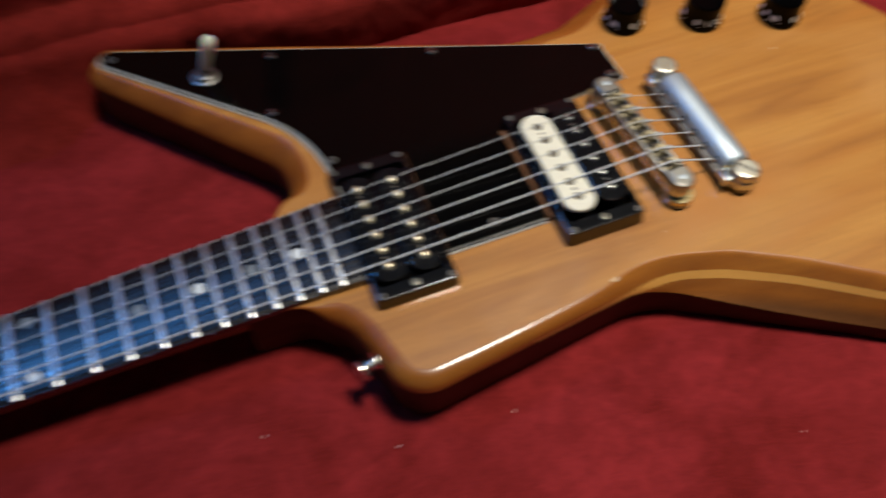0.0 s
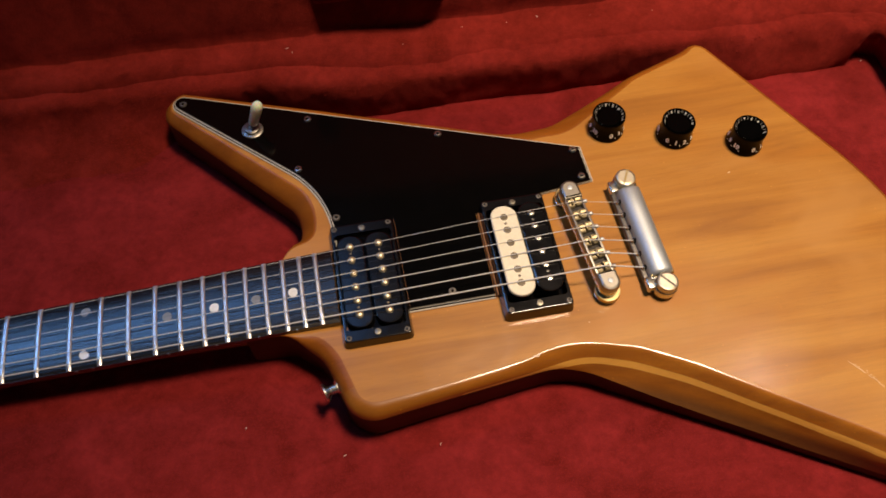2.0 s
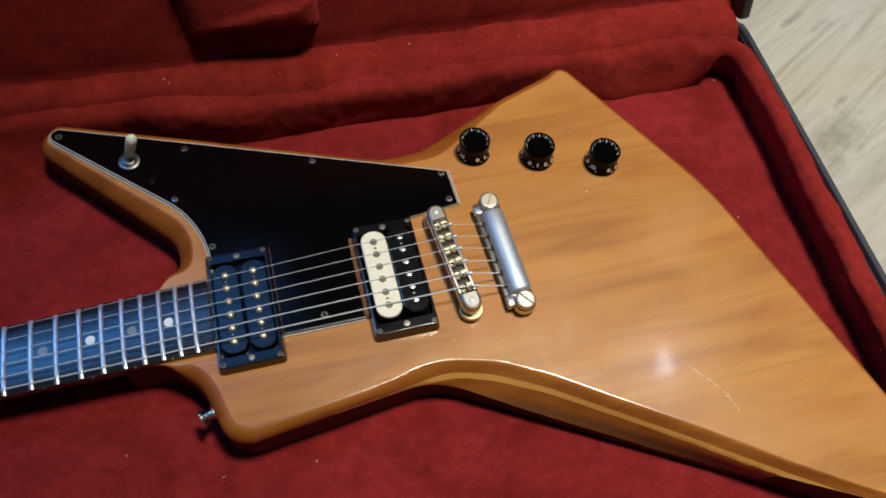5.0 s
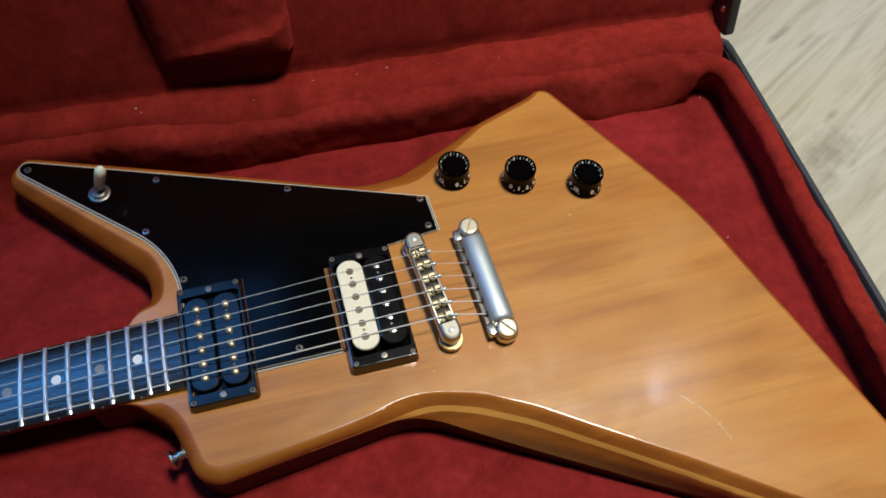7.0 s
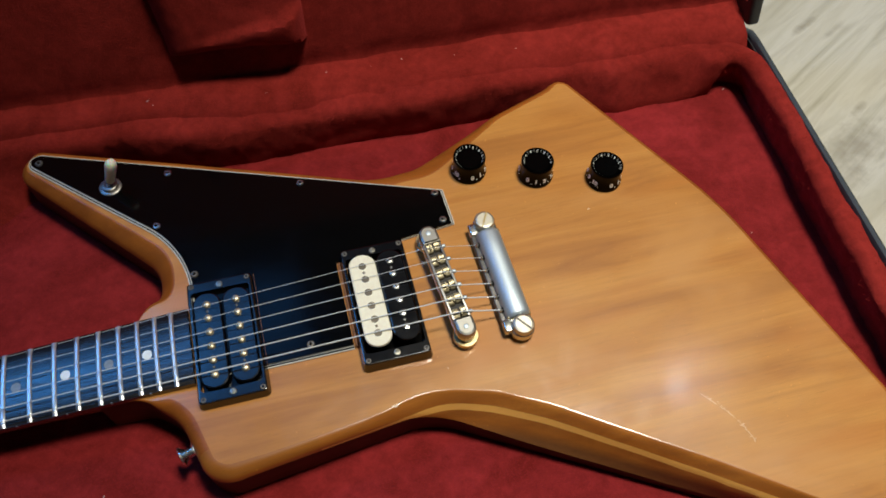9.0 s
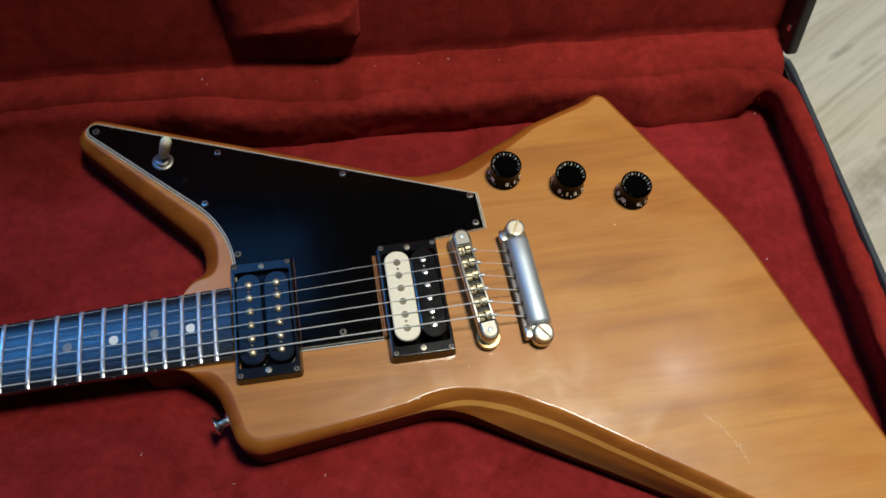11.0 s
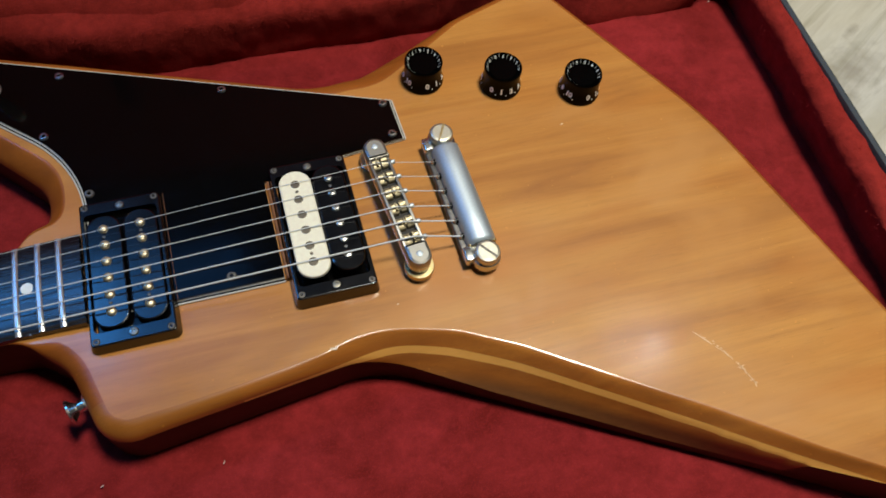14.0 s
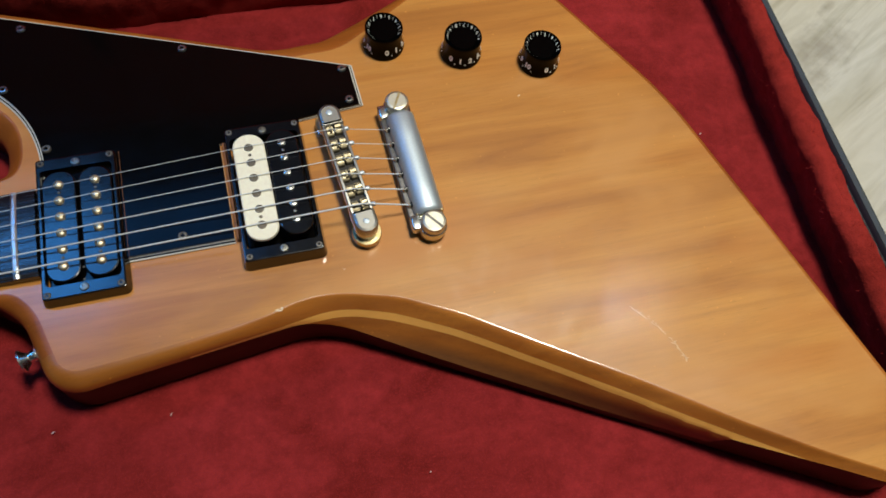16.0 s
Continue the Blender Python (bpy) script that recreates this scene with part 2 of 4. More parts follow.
def oak_material():
    m, nt, p = material("pale_oak_laminate")
    info = nt.nodes.new("ShaderNodeObjectInfo")
    tc = nt.nodes.new("ShaderNodeTexCoord")
    mp = nt.nodes.new("ShaderNodeMapping")
    mp.inputs["Scale"].default_value = (0.55, 5.0, 5.0)
    add = nt.nodes.new("ShaderNodeVectorMath")
    add.operation = "ADD"
    sc = nt.nodes.new("ShaderNodeVectorMath")
    sc.operation = "SCALE"
    sc.inputs[0].default_value = (9.0, 5.0, 3.0)
    link(nt, info.outputs["Random"], sc.inputs["Scale"])
    link(nt, tc.outputs["Object"], add.inputs[0])
    link(nt, sc.outputs[0], add.inputs[1])
    link(nt, add.outputs[0], mp.inputs["Vector"])

    def grain(scale, detail, rough, distort):
        tx = nt.nodes.new("ShaderNodeTexNoise")
        tx.inputs["Scale"].default_value, tx.inputs["Detail"].default_value = scale, detail
        tx.inputs["Roughness"].default_value, tx.inputs["Distortion"].default_value = rough, distort
        link(nt, mp.outputs["Vector"], tx.inputs["Vector"])
        return tx.outputs["Fac"]

    broad, fine = grain(4.5, 5.0, 0.55, 2.2), grain(19.0, 5.0, 0.6, 0.8)
    c = ramp(nt, broad, [(0.26, (0.255, 0.222, 0.17)), (0.37, (0.43, 0.408, 0.335)), (0.54, (0.57, 0.546, 0.48)), (0.75, (0.455, 0.425, 0.36))])
    c = mix(nt, grey(nt, fine, 0.0, 0.45, 0.48, 0.72), c, (0.28, 0.25, 0.20))
    tone = grain(1.6, 2.0, 0.5, 0.5)
    c = mix(nt, grey(nt, tone, 0.0, 0.5, 0.45, 0.65), c, (0.54, 0.495, 0.39))
    # grey knots and short dark marks in the boards beside the case
    geo = nt.nodes.new("ShaderNodeNewGeometry")
    ripple = noise_node(nt, 60.0, 4.0, 0.6)
    for x, y, wide, high, deep in ((0.409, 0.094, 0.036, 0.018, 0.6), (0.388, 0.068, 0.022, 0.012, 0.4), (0.436, 0.136, 0.014, 0.004, 0.7), (0.437, 0.245, 0.020, 0.004, 0.7), (0.462, 0.232, 0.016, 0.003, 0.5)):
        off = nt.nodes.new("ShaderNodeMapping")
        off.vector_type = "TEXTURE"
        off.inputs["Location"].default_value = (x, y, FLOOR_Z)
        off.inputs["Rotation"].default_value = (0, 0, radians(28.7))
        off.inputs["Scale"].default_value = (wide, high, 0.03)
        far = nt.nodes.new("ShaderNodeVectorMath")
        far.operation = "LENGTH"
        wob = nt.nodes.new("ShaderNodeMath")
        wob.operation = "ADD"
        link(nt, geo.outputs["Position"], off.inputs["Vector"])
        link(nt, off.outputs["Vector"], far.inputs[0])
        link(nt, far.outputs["Value"], wob.inputs[0])
        link(nt, grey(nt, ripple, -0.5, 0.5), wob.inputs[1])
        c = mix(nt, grey(nt, wob.outputs[0], deep, 0.0, 0.1, 1.3), c, (0.24, 0.21, 0.16))
    link(nt, c, p.inputs["Base Color"])
    link(nt, grey(nt, fine, 0.36, 0.5), p.inputs["Roughness"])
    link(nt, bump(nt, fine, 0.15, 0.0008), p.inputs["Normal"])
    return m


OAK = oak_material()


def plaster_material(name, color):
    m, nt, p = material(name)
    n = noise_node(nt, 3.0, 5.0)
    link(nt, mix(nt, n, color, tuple(v * 0.85 for v in color)), p.inputs["Base Color"])
    p.inputs["Roughness"].default_value = 0.9
    link(nt, bump(nt, noise_node(nt, 80.0, 4.0), 0.2, 0.002), p.inputs["Normal"])
    return m


WALL_PAINT = plaster_material("wall_paint", (0.54, 0.48, 0.40))
CEILING_PAINT = plaster_material("ceiling_paint", (0.28, 0.26, 0.24))
LINT = plastic("pale_lint", (0.55, 0.36, 0.33), 0.9)
SCRATCH = plastic("bare_scratch", (0.74, 0.50, 0.29), 0.7)
CHIP = plastic("pale_chip", (0.70, 0.52, 0.32), 0.6)

# ---- building helpers ----
PLACE = {}


def thing(name, at, label, category, group="", kind=""):
    ob = new(name)
    ob.empty_display_size = 0.02
    ob.matrix_basis = at
    PLACE[ob] = at.copy()
    return tagged(ob, label, category, group, kind)


def part(name, bm, mat, parent=None, label="", at=None, smooth=True):
    """One mesh object from a bmesh (or a shared mesh), under a thing or a part; at: its pose in the world."""
    at = at or Matrix()
    if isinstance(bm, bmesh.types.BMesh):
        me = bpy.data.meshes.new(name)
        bm.to_mesh(me)
        bm.free()
        for one in mat if isinstance(mat, (list, tuple)) else [mat]:
            me.materials.append(one)
        if smooth:
            me.shade_smooth()
            me.set_sharp_from_angle(angle=radians(38))
            for f in me.polygons:
                if len(f.vertices) > 6:
                    f.use_smooth = False
    else:
        me = bm
    ob = new(name, me)
    if parent:
        ob.parent = parent
        ob.matrix_parent_inverse = PLACE[parent].inverted()
    ob.matrix_basis = at
    PLACE[ob] = at.copy()
    if label:
        tagged(ob, label)
    return ob


def rings(bm, loops, closed=True, cap_low=True, cap_high=True):
    """Joins loops of points, all of one length, into a skin."""
    vs = [[bm.verts.new(p) for p in loop] for loop in loops]
    n = len(vs[0])
    for a, b in zip(vs, vs[1:]):
        for i in range(n if closed else n - 1):
            j = (i + 1) % n
            bm.faces.new((a[i], a[j], b[j], b[i]))
    if cap_low:
        bm.faces.new(vs[0][::-1])
    if cap_high:
        bm.faces.new(vs[-1])
    return vs


def lathe(profile, n=28, bm=None, at=None):
    """A turned solid about z from (radius, height) pairs, from low to high."""
    bm = bm or bmesh.new()
    at = at or Matrix()
    loops = [[at @ Vector((r * math.cos(2 * math.pi * i / n), r * math.sin(2 * math.pi * i / n), z)) for i in range(n)] for r, z in profile]
    rings(bm, loops)
    return bm


def fillet(corners, step=0.002):
    """A closed outline through (x, y, radius) corners, each rounded by its radius."""
    out = []
    n = len(corners)
    for i, (x, y, r) in enumerate(corners):
        p = Vector((x, y))
        a = (Vector(corners[i - 1][:2]) - p)
        b = (Vector(corners[(i + 1) % n][:2]) - p)
        la, lb = a.length, b.length
        a.normalize()
        b.normalize()
        half = math.acos(max(-1, min(1, a.dot(b)))) / 2
        if r <= 0 or abs(half - math.pi / 2) < 1e-3:
            out.append(p)
            continue
        cut = min(r / math.tan(half), 0.48 * la, 0.48 * lb)
        r = cut * math.tan(half)
        mid = p + (a + b).normalized() * (r / math.sin(half))
        s, e = p + a * cut - mid, p + b * cut - mid
        turn = math.atan2(s.x * e.y - s.y * e.x, s.dot(e))
        k = max(3, int(abs(turn) * r / step))
        for j in range(k + 1):
            c, q = math.cos(turn * j / k), math.sin(turn * j / k)
            out.append(mid + Vector((c * s.x - q * s.y, q * s.x + c * s.y)))
    return out


def even(loop, step):
    """The closed loop again, in equal steps."""
    pts = loop + loop[:1]
    lengths = [(b - a).length for a, b in zip(pts, pts[1:])]
    total = sum(lengths)
    n = max(8, int(total / step))
    out, i, gone = [], 0, 0.0
    for k in range(n):
        want = total * k / n
        while gone + lengths[i] < want:
            gone += lengths[i]
            i += 1
        out.append(pts[i].lerp(pts[i + 1], (want - gone) / max(lengths[i], 1e-9)))
    return out


def inward(loop, widths):
    """The counter-clockwise loop moved to its inside, point by point."""
    n = len(loop)
    out = []
    for i in range(n):
        t = (loop[(i + 1) % n] - loop[i - 1]).normalized()
        out.append(loop[i] + Vector((-t.y, t.x)) * widths[i])
    return out


def slab(loop, z0, z1, edge=0.0005, bm=None, at=None):
    """An outline raised from z0 to z1 with a small bevel on its upper edge."""
    bm = bm or bmesh.new()
    at = at or Matrix()
    top = inward(loop, [edge] * len(loop))
    mid = inward(loop, [edge * 0.3] * len(loop))
    rings(bm, [[at @ Vector((p.x, p.y, z)) for p in lp] for lp, z in ((loop, z0), (loop, z1 - edge), (mid, z1 - edge * 0.3), (top, z1))])
    return bm


def rounded_rect(x0, x1, y0, y1, r, step=0.001):
    return fillet([(x0, y0, r), (x1, y0, r), (x1, y1, r), (x0, y1, r)], step)


def tube(points, radius, n=8, bm=None):
    bm = bm or bmesh.new()
    pts = [Vector(p) for p in points]
    loops = []
    for i, p in enumerate(pts):
        d = (pts[min(i + 1, len(pts) - 1)] - pts[max(i - 1, 0)]).normalized()
        u = d.cross(Vector((0, 0, 1)) if abs(d.z) < 0.9 else Vector((0, 1, 0))).normalized()
        v = u.cross(d)
        r = radius[i] if isinstance(radius, (list, tuple)) else radius
        loops.append([p + r * (math.cos(2 * math.pi * k / n) * u + math.sin(2 * math.pi * k / n) * v) for k in range(n)])
    rings(bm, loops)
    return bm


def piece(x, table):
    """A value read from (x, value) pairs."""
    return float(np.interp(x, [a for a, _ in table], [b for _, b in table]))


# ---- room ----


def box(x0, x1, y0, y1, z0, z1, r=0.0, bm=None):
    bm = bm or bmesh.new()
    made = bmesh.ops.create_cube(bm, size=1.0, matrix=Matrix.LocRotScale(((x0 + x1) / 2, (y0 + y1) / 2, (z0 + z1) / 2), None, (x1 - x0, y1 - y0, z1 - z0)))
    if r:
        edges = list({e for v in made["verts"] for e in v.link_edges})
        bmesh.ops.bevel(bm, geom=edges, offset=r, segments=3, profile=0.5, affect="EDGES")
    return bm


floor = tagged(part("floor", box(-2.5, 2.5, -2.2, 2.2, FLOOR_Z - 0.1, FLOOR_Z - 0.008), OAK), "pale oak laminate floor in long planks", "floor", kind="structure")
for name, spot in (("wall_north", (-2.6, 2.6, 2.2, 2.3)), ("wall_south", (-2.6, 2.6, -2.3, -2.2)), ("wall_east", (2.5, 2.6, -2.2, 2.2)), ("wall_west", (-2.6, -2.5, -2.2, 2.2))):
    tagged(part(name, box(*spot, FLOOR_Z - 0.1, 2.3), WALL_PAINT), "plain matt painted room wall", "wall", kind="structure")
# the ceiling leaves open the roof window
ceiling = bmesh.new()
for spot in ((-2.6, -2.42, -2.3, 2.3), (-0.19, 2.6, -2.3, 2.3), (-2.42, -0.19, -2.3, 0.90), (-2.42, -0.19, 1.36, 2.3), (-1.15, -1.145, 0.90, 1.36), (-0.65, -0.645, 0.90, 1.36)):
    box(*spot, 2.3, 2.4, 0, ceiling)
tagged(part("ceiling", ceiling, CEILING_PAINT), "plain painted ceiling with a roof window opening", "ceiling", kind="structure")

# ---- guitar case ----
case = thing("guitar_case", Matrix.Translation((-0.28, -0.05, FLOOR_Z)), "open black guitar case lined with red plush, lying on the floor", "guitar case")
BED = -0.0362
TURNED = pose(0.29, 0.15, 0, 0, 0, -1.4) @ pose(-0.29, -0.15, 0)
INNER = [(-0.84, -0.275, 0.02), (0.282, -0.275, 0.02), (0.2915, 0.149, 0.006), (0.185, 0.142, 0.03), (0.135, 0.160, 0.03), (-0.140, 0.1565, 0.03), (-0.205, 0.171, 0.03), (-0.84, 0.171, 0.02)]


def soft(x, y, z, size, scale):
    v = noise.noise_vector(Vector((x, y, z)) * scale)
    return Vector(v) * size


def bed_lining():
    bm = bmesh.new()
    nx, ny = 226, 92
    grid = []
    for i in range(nx + 1):
        row = []
        for j in range(ny + 1):
            x, y = -0.85 + 1.15 * i / nx, -0.285 + 0.47 * j / ny
            lift = 0.0011 * noise.noise(Vector((x, y, 0)) * 14) + 0.0006 * noise.noise(Vector((x, y, 5)) * 60)
            row.append(bm.verts.new((x, y, BED + lift - 0.0009)))
        grid.append(row)
    for i in range(nx):
        for j in range(ny):
            bm.faces.new((grid[i][j], grid[i + 1][j], grid[i + 1][j + 1], grid[i][j + 1]))
    return bm


part("bed_lining", bed_lining(), BED_PLUSH, case, "flat red plush bed of the case", TURNED)


def rim_point(p, out):
    """Width at the rim: slimmer along the end wall."""
    slim = max(0.0, min(1.0, (p.x - 0.268) / 0.012))
    return out * (1 - 0.16 * slim)


def rounding(p, out, z):
    """The end wall leans back towards its rim."""
    slim = max(0.0, min(1.0, (p.x - 0.268) / 0.012))
    return 0.0030 * slim * max(0.0, min(1.0, (z + 0.020) / 0.018)) * max(0.0, min(1.0, 1 - (out - 0.003) / 0.016))


def bank(p, z):
    """Between the body's point and the corner the side wall slopes back instead of standing upright."""
    along = max(0.0, min(1.0, (p.x - 0.125) / 0.04)) * max(0.0, min(1.0, (0.272 - p.x) / 0.02)) if p.y > 0.12 else 0.0
    return 0.015 * along * max(0.0, min(1.0, (z + 0.037) / 0.037))


def rim_swell(x, y, z):
    return soft(x, y, z, 0.0024, 22) + soft(x, y, z, 0.0013, 55) + soft(x, y, z, 0.0007, 120) + soft(x, y, z, 0.0004, 210)


def wall_lining():
    """The padded wall all round, with a rounded rim."""
    loop = even(fillet(INNER, 0.004), 0.0022)
    prof = [(0.002, -0.050), (0.001, -0.042), (0.0, -0.034), (0.0, -0.029), (0.0, -0.024), (0.0, -0.019), (0.0002, -0.014), (0.0005, -0.011), (0.001, -0.008), (0.0018, -0.0055), (0.0028, -0.0035), (0.006, -0.001), (0.0085, -0.0003), (0.011, 0.0), (0.014, 0.0), (0.017, 0.0), (0.020, -0.0004), (0.0225, -0.001), (0.0245, -0.004), (0.0245, -0.02)]
    loops = []
    for out, z in prof:
        low = max(0.0, min(1.0, (-0.006 - z) / 0.02))
        ring = inward(loop, [-rim_point(p, out) - rounding(p, out, z) - bank(p, z) - 0.010 * low * max(0.0, min(1.0, (p.x - 0.27) / 0.01)) + (0.085 * max(0.0, min(1.0, (-0.25 - p.x) / 0.06)) * max(0.0, (-0.003 - z) / 0.047) ** 2.4 if p.y > 0.15 else 0.0) for p in loop])
        loops.append([Vector((p.x, p.y, z)) + rim_swell(p.x, p.y, z) for p in ring])
    bm = bmesh.new()
    rings(bm, loops, cap_low=False, cap_high=False)
    return bm


lining = part("wall_lining", wall_lining(), PLUSH, case, "padded red plush wall with rounded rim", TURNED)


def plush_nap(count):
    """Short loose fibres standing off the rounded rim and the upper part of the wall."""
    rim = random.Random(12)
    loop = even(fillet(INNER, 0.004), 0.006)
    verts, faces = [], []
    while len(faces) < count:
        i = rim.randrange(len(loop))
        if loop[i].y < 0.10 and loop[i].x < 0.27:
            continue
        d = (loop[(i + 1) % len(loop)] - loop[i - 1]).normalized()
        out = rim.choice((rim.uniform(0.0002, 0.004), rim.uniform(0.002, 0.0225), rim.uniform(0.002, 0.0225)))
        z = float(np.interp(out, [0.0002, 0.001, 0.0018, 0.0028, 0.006, 0.011, 0.017, 0.0225], [-0.014, -0.008, -0.0055, -0.0035, -0.001, 0.0, 0.0, -0.001]))
        p = loop[i] + d * rim.uniform(-0.003, 0.003) + Vector((d.y, -d.x)) * (rim_point(loop[i], out) + rounding(loop[i], out, z) + bank(loop[i], z))
        at = Vector((p.x, p.y, z)) + rim_swell(p.x, p.y, z) - Vector((0, 0, 0.0004))
        tuft = Vector(noise.noise_vector(Vector((p.x, p.y, z)) * 140)) * 1.3
        lie = Vector((-d.y, d.x, 0)) * (1.0 if out < 0.005 else 0.0)
        way = (Vector((rim.gauss(0, 0.35), rim.gauss(0, 0.35), rim.uniform(0.2, 0.8))) + tuft + lie).normalized() * rim.uniform(0.0012, 0.0036)
        side = way.cross(Vector((rim.gauss(0, 1), rim.gauss(0, 1), 0.3))).normalized() * 0.00015
        k = len(verts)
        verts += [at - side, at + side, at + way]
        faces.append((k, k + 1, k + 2))
    me = bpy.data.meshes.new("plush_nap")
    me.from_pydata([tuple(v) for v in verts], [], faces)
    me.materials.append(PLUSH)
    return me


tagged(part("plush_nap", plush_nap(9000), None, lining, at=TURNED), "short red plush fibres", kind="stuff")


def shell():
    """The wooden tray under the lining."""
    outer = rounded_rect(-0.866, 0.3125, -0.300, 0.1835, 0.012, 0.003)
    outer = even(outer, 0.01)
    inner = inward(outer, [0.0055] * len(outer))
    bm = bmesh.new()
    rings(bm, [[(p.x, p.y, z) for p in lp] for lp, z in ((inner, -0.052), (outer, FLOOR_Z + 0.004), (outer, -0.004), (inner, -0.004), (inner, -0.052))], cap_low=False, cap_high=False)
    box(-0.862, 0.308, -0.296, 0.177, FLOOR_Z + 0.0005, -0.0525, 0, bm)
    return bm


part("tray", shell(), VINYL, case, "black vinyl covered tray", TURNED)


def edge_trim():
    outer = even(rounded_rect(-0.8675, 0.314, -0.3015, 0.1850, 0.013, 0.003), 0.01)
    inner = inward(outer, [0.0058] * len(outer))
    bm = bmesh.new()
    loops = []
    start = next(i for i, p in enumerate(outer) if p.y > 0.1840 and p.x < 0.303)
    stop = max(i for i, p in enumerate(outer) if p.y > 0.1840 and p.x > -0.85)
    keep = list(range(stop, len(outer))) + list(range(0, start + 1))
    for t, z in ((0.0, -0.014), (0.0, -0.002), (0.15, 0.0005), (0.5, 0.0018), (0.85, 0.0005), (1.0, -0.002), (1.0, -0.008)):
        loops.append([Vector((outer[i].x + (inner[i].x - outer[i].x) * t, outer[i].y + (inner[i].y - outer[i].y) * t, z)) for i in keep])
    rings(bm, loops, closed=False, cap_low=False, cap_high=False)
    return bm


part("edge_trim", edge_trim(), VALANCE, case, "grey metal edge of the tray", TURNED)


def lid_lining():
    """The inside of the lid standing open: its back wall lies flat, its panel stands up."""
    xs = [-0.85 + 1.156 * i / 300 for i in range(301)]
    prof = [(0.1660, -0.010), (0.1695, -0.0040), (0.1735, 0.0006), (0.178, 0.0038), (0.186, 0.0068), (0.194, 0.0085), (0.200, 0.0092), (0.2040, 0.0098), (0.2058, 0.0130), (0.2060, 0.0180), (0.2085, 0.027), (0.2140, 0.045), (0.2255, 0.08), (0.245, 0.14), (0.271, 0.22), (0.297, 0.30), (0.330, 0.40)]
    loops = []
    for x in xs:
        ring = []
        for y, z in prof:
            low = max(0.0, 1 - (y - 0.160) / 0.03) * max(0.0, min(1.0, (-0.12 - x) / 0.06))
            p = Vector((x, y + 0.0165 * low, z - 0.010 * low * low)) + soft(x, y, z, 0.0024, 16) + soft(x, y, z, 0.0014, 45) + soft(x, y, z, 0.0008, 100)
            ring.append(p)
        loops.append(ring)
    bm = bmesh.new()
    rings(bm, loops, closed=False, cap_low=False, cap_high=False)
    return bm


LEANING = TURNED @ Matrix.Translation((0, 0.200, 0.004)) @ pose(0, 0, 0, -17.5, 0, 0) @ Matrix.Translation((0, -0.200, -0.004))
lid = part("lid", box(-0.866, 0.314, 0.224, 0.232, 0.000, 0.43, 0.003), VINYL, case, "open lid covered in black vinyl", LEANING)
part("lid_lining", lid_lining(), PLUSH, lid, "red plush lining of the lid", TURNED)
part("lid_end_wall", box(0.3055, 0.3165, 0.178, 0.2235, -0.002, 0.43, 0.003), VINYL, lid, "", LEANING)
part("lid_end_wall", box(-0.866, -0.852, 0.178, 0.2235, 0.010, 0.43, 0.003), VINYL, lid, "", LEANING)
part("rivet", lathe([(0.0030, 0), (0.0029, 0.0008), (0.0016, 0.0016), (0.0003, 0.0018)], 18), NICKEL, lid, "small metal rivet", Matrix.Translation((0.3066, 0.1915, 0.0235)) @ pose(0, 0, 0, 0, -90, 0))
part("lid_back_wall", box(-0.850, 0.302, 0.188, 0.2235, -0.004, 0.002, 0.001), VINYL, lid, "", TURNED)


def lid_pad():
    """A soft block, wider towards the top of the lid, whose lower corner swells out below a slanting crease."""
    z0, z1, y_back, y_front = 0.034, 0.20, 0.213, 0.1865
    nx, nz = 40, 60
    front, edge = [], 0.021
    for j in range(nz + 1):
        v = j / nz
        z = z0 + (z1 - z0) * v
        left, right = -0.156 - 0.10 * (z - z0), -0.051 + 0.01 * (z - z0)
        row = []
        for i in range(nx + 1):
            u = i / nx
            x = left + (right - left) * u
            near = min((x - left) / edge, (right - x) / edge, (z - z0) / (edge * (0.8 - 0.5 * u)), (z1 - z) / edge, 1.0)
            depth = math.sqrt(max(0.0, 1 - (1 - near) ** 2))
            crease = z - (z0 + 0.003 + 0.024 * u)
            swell = 0.0075 * u * math.exp(-(crease / 0.013) ** 2) if crease < 0 else 0.0075 * u * math.exp(-(crease / 0.0035) ** 2)
            y = y_back + (y_front - y_back) * depth - swell * depth
            row.append(Vector((x, y, z)) + soft(x + 3.0, 0, z, 0.0024, 26) * depth + soft(x, 2.0, z, 0.0008, 90) * depth)
        front.append(row)
    bm = bmesh.new()
    rings(bm, front, closed=False, cap_low=False, cap_high=False)
    bmesh.ops.recalc_face_normals(bm, faces=bm.faces[:])
    return bm


part("lid_pad", lid_pad(), PLUSH, lid, "padded red plush block on the lid", LEANING)

# ---- guitar ----
guitar = thing("electric_guitar", Matrix.Translation((0.0, 0.0, -0.0362)), "angular amber wooden electric guitar with black pickguard, lying in a case", "electric guitar")

OUTLINE = [(-0.3072, 0.2005, 0.0136), (-0.1845, 0.0680, 0.040), (-0.1840, 0.047, 0.024), (-0.214, 0.004, 0.003), (-0.228, -0.0264, 0.003), (-0.199, -0.0272, 0.020), (-0.1785, -0.0455, 0.030),
           (-0.165, -0.091, 0.020), (-0.0274, -0.0744, 0.060), (0.2902, -0.258, 0.025), (0.2116, 0.0244, 0.25), (0.1386, 0.1642, 0.012), (0.0680, 0.1390, 0.12), (-0.0155, 0.0983, 0.060)]
DEPTHS = [(-0.15, 0.0075), (-0.04, 0.010), (-0.02, 0.0155), (0.008, 0.0195), (0.03, 0.0225), (0.055, 0.0230), (0.08, 0.0212), (0.10, 0.0182), (0.144, 0.0126), (0.171, 0.0106), (0.196, 0.0080), (0.221, 0.0055), (0.29, 0.004)]
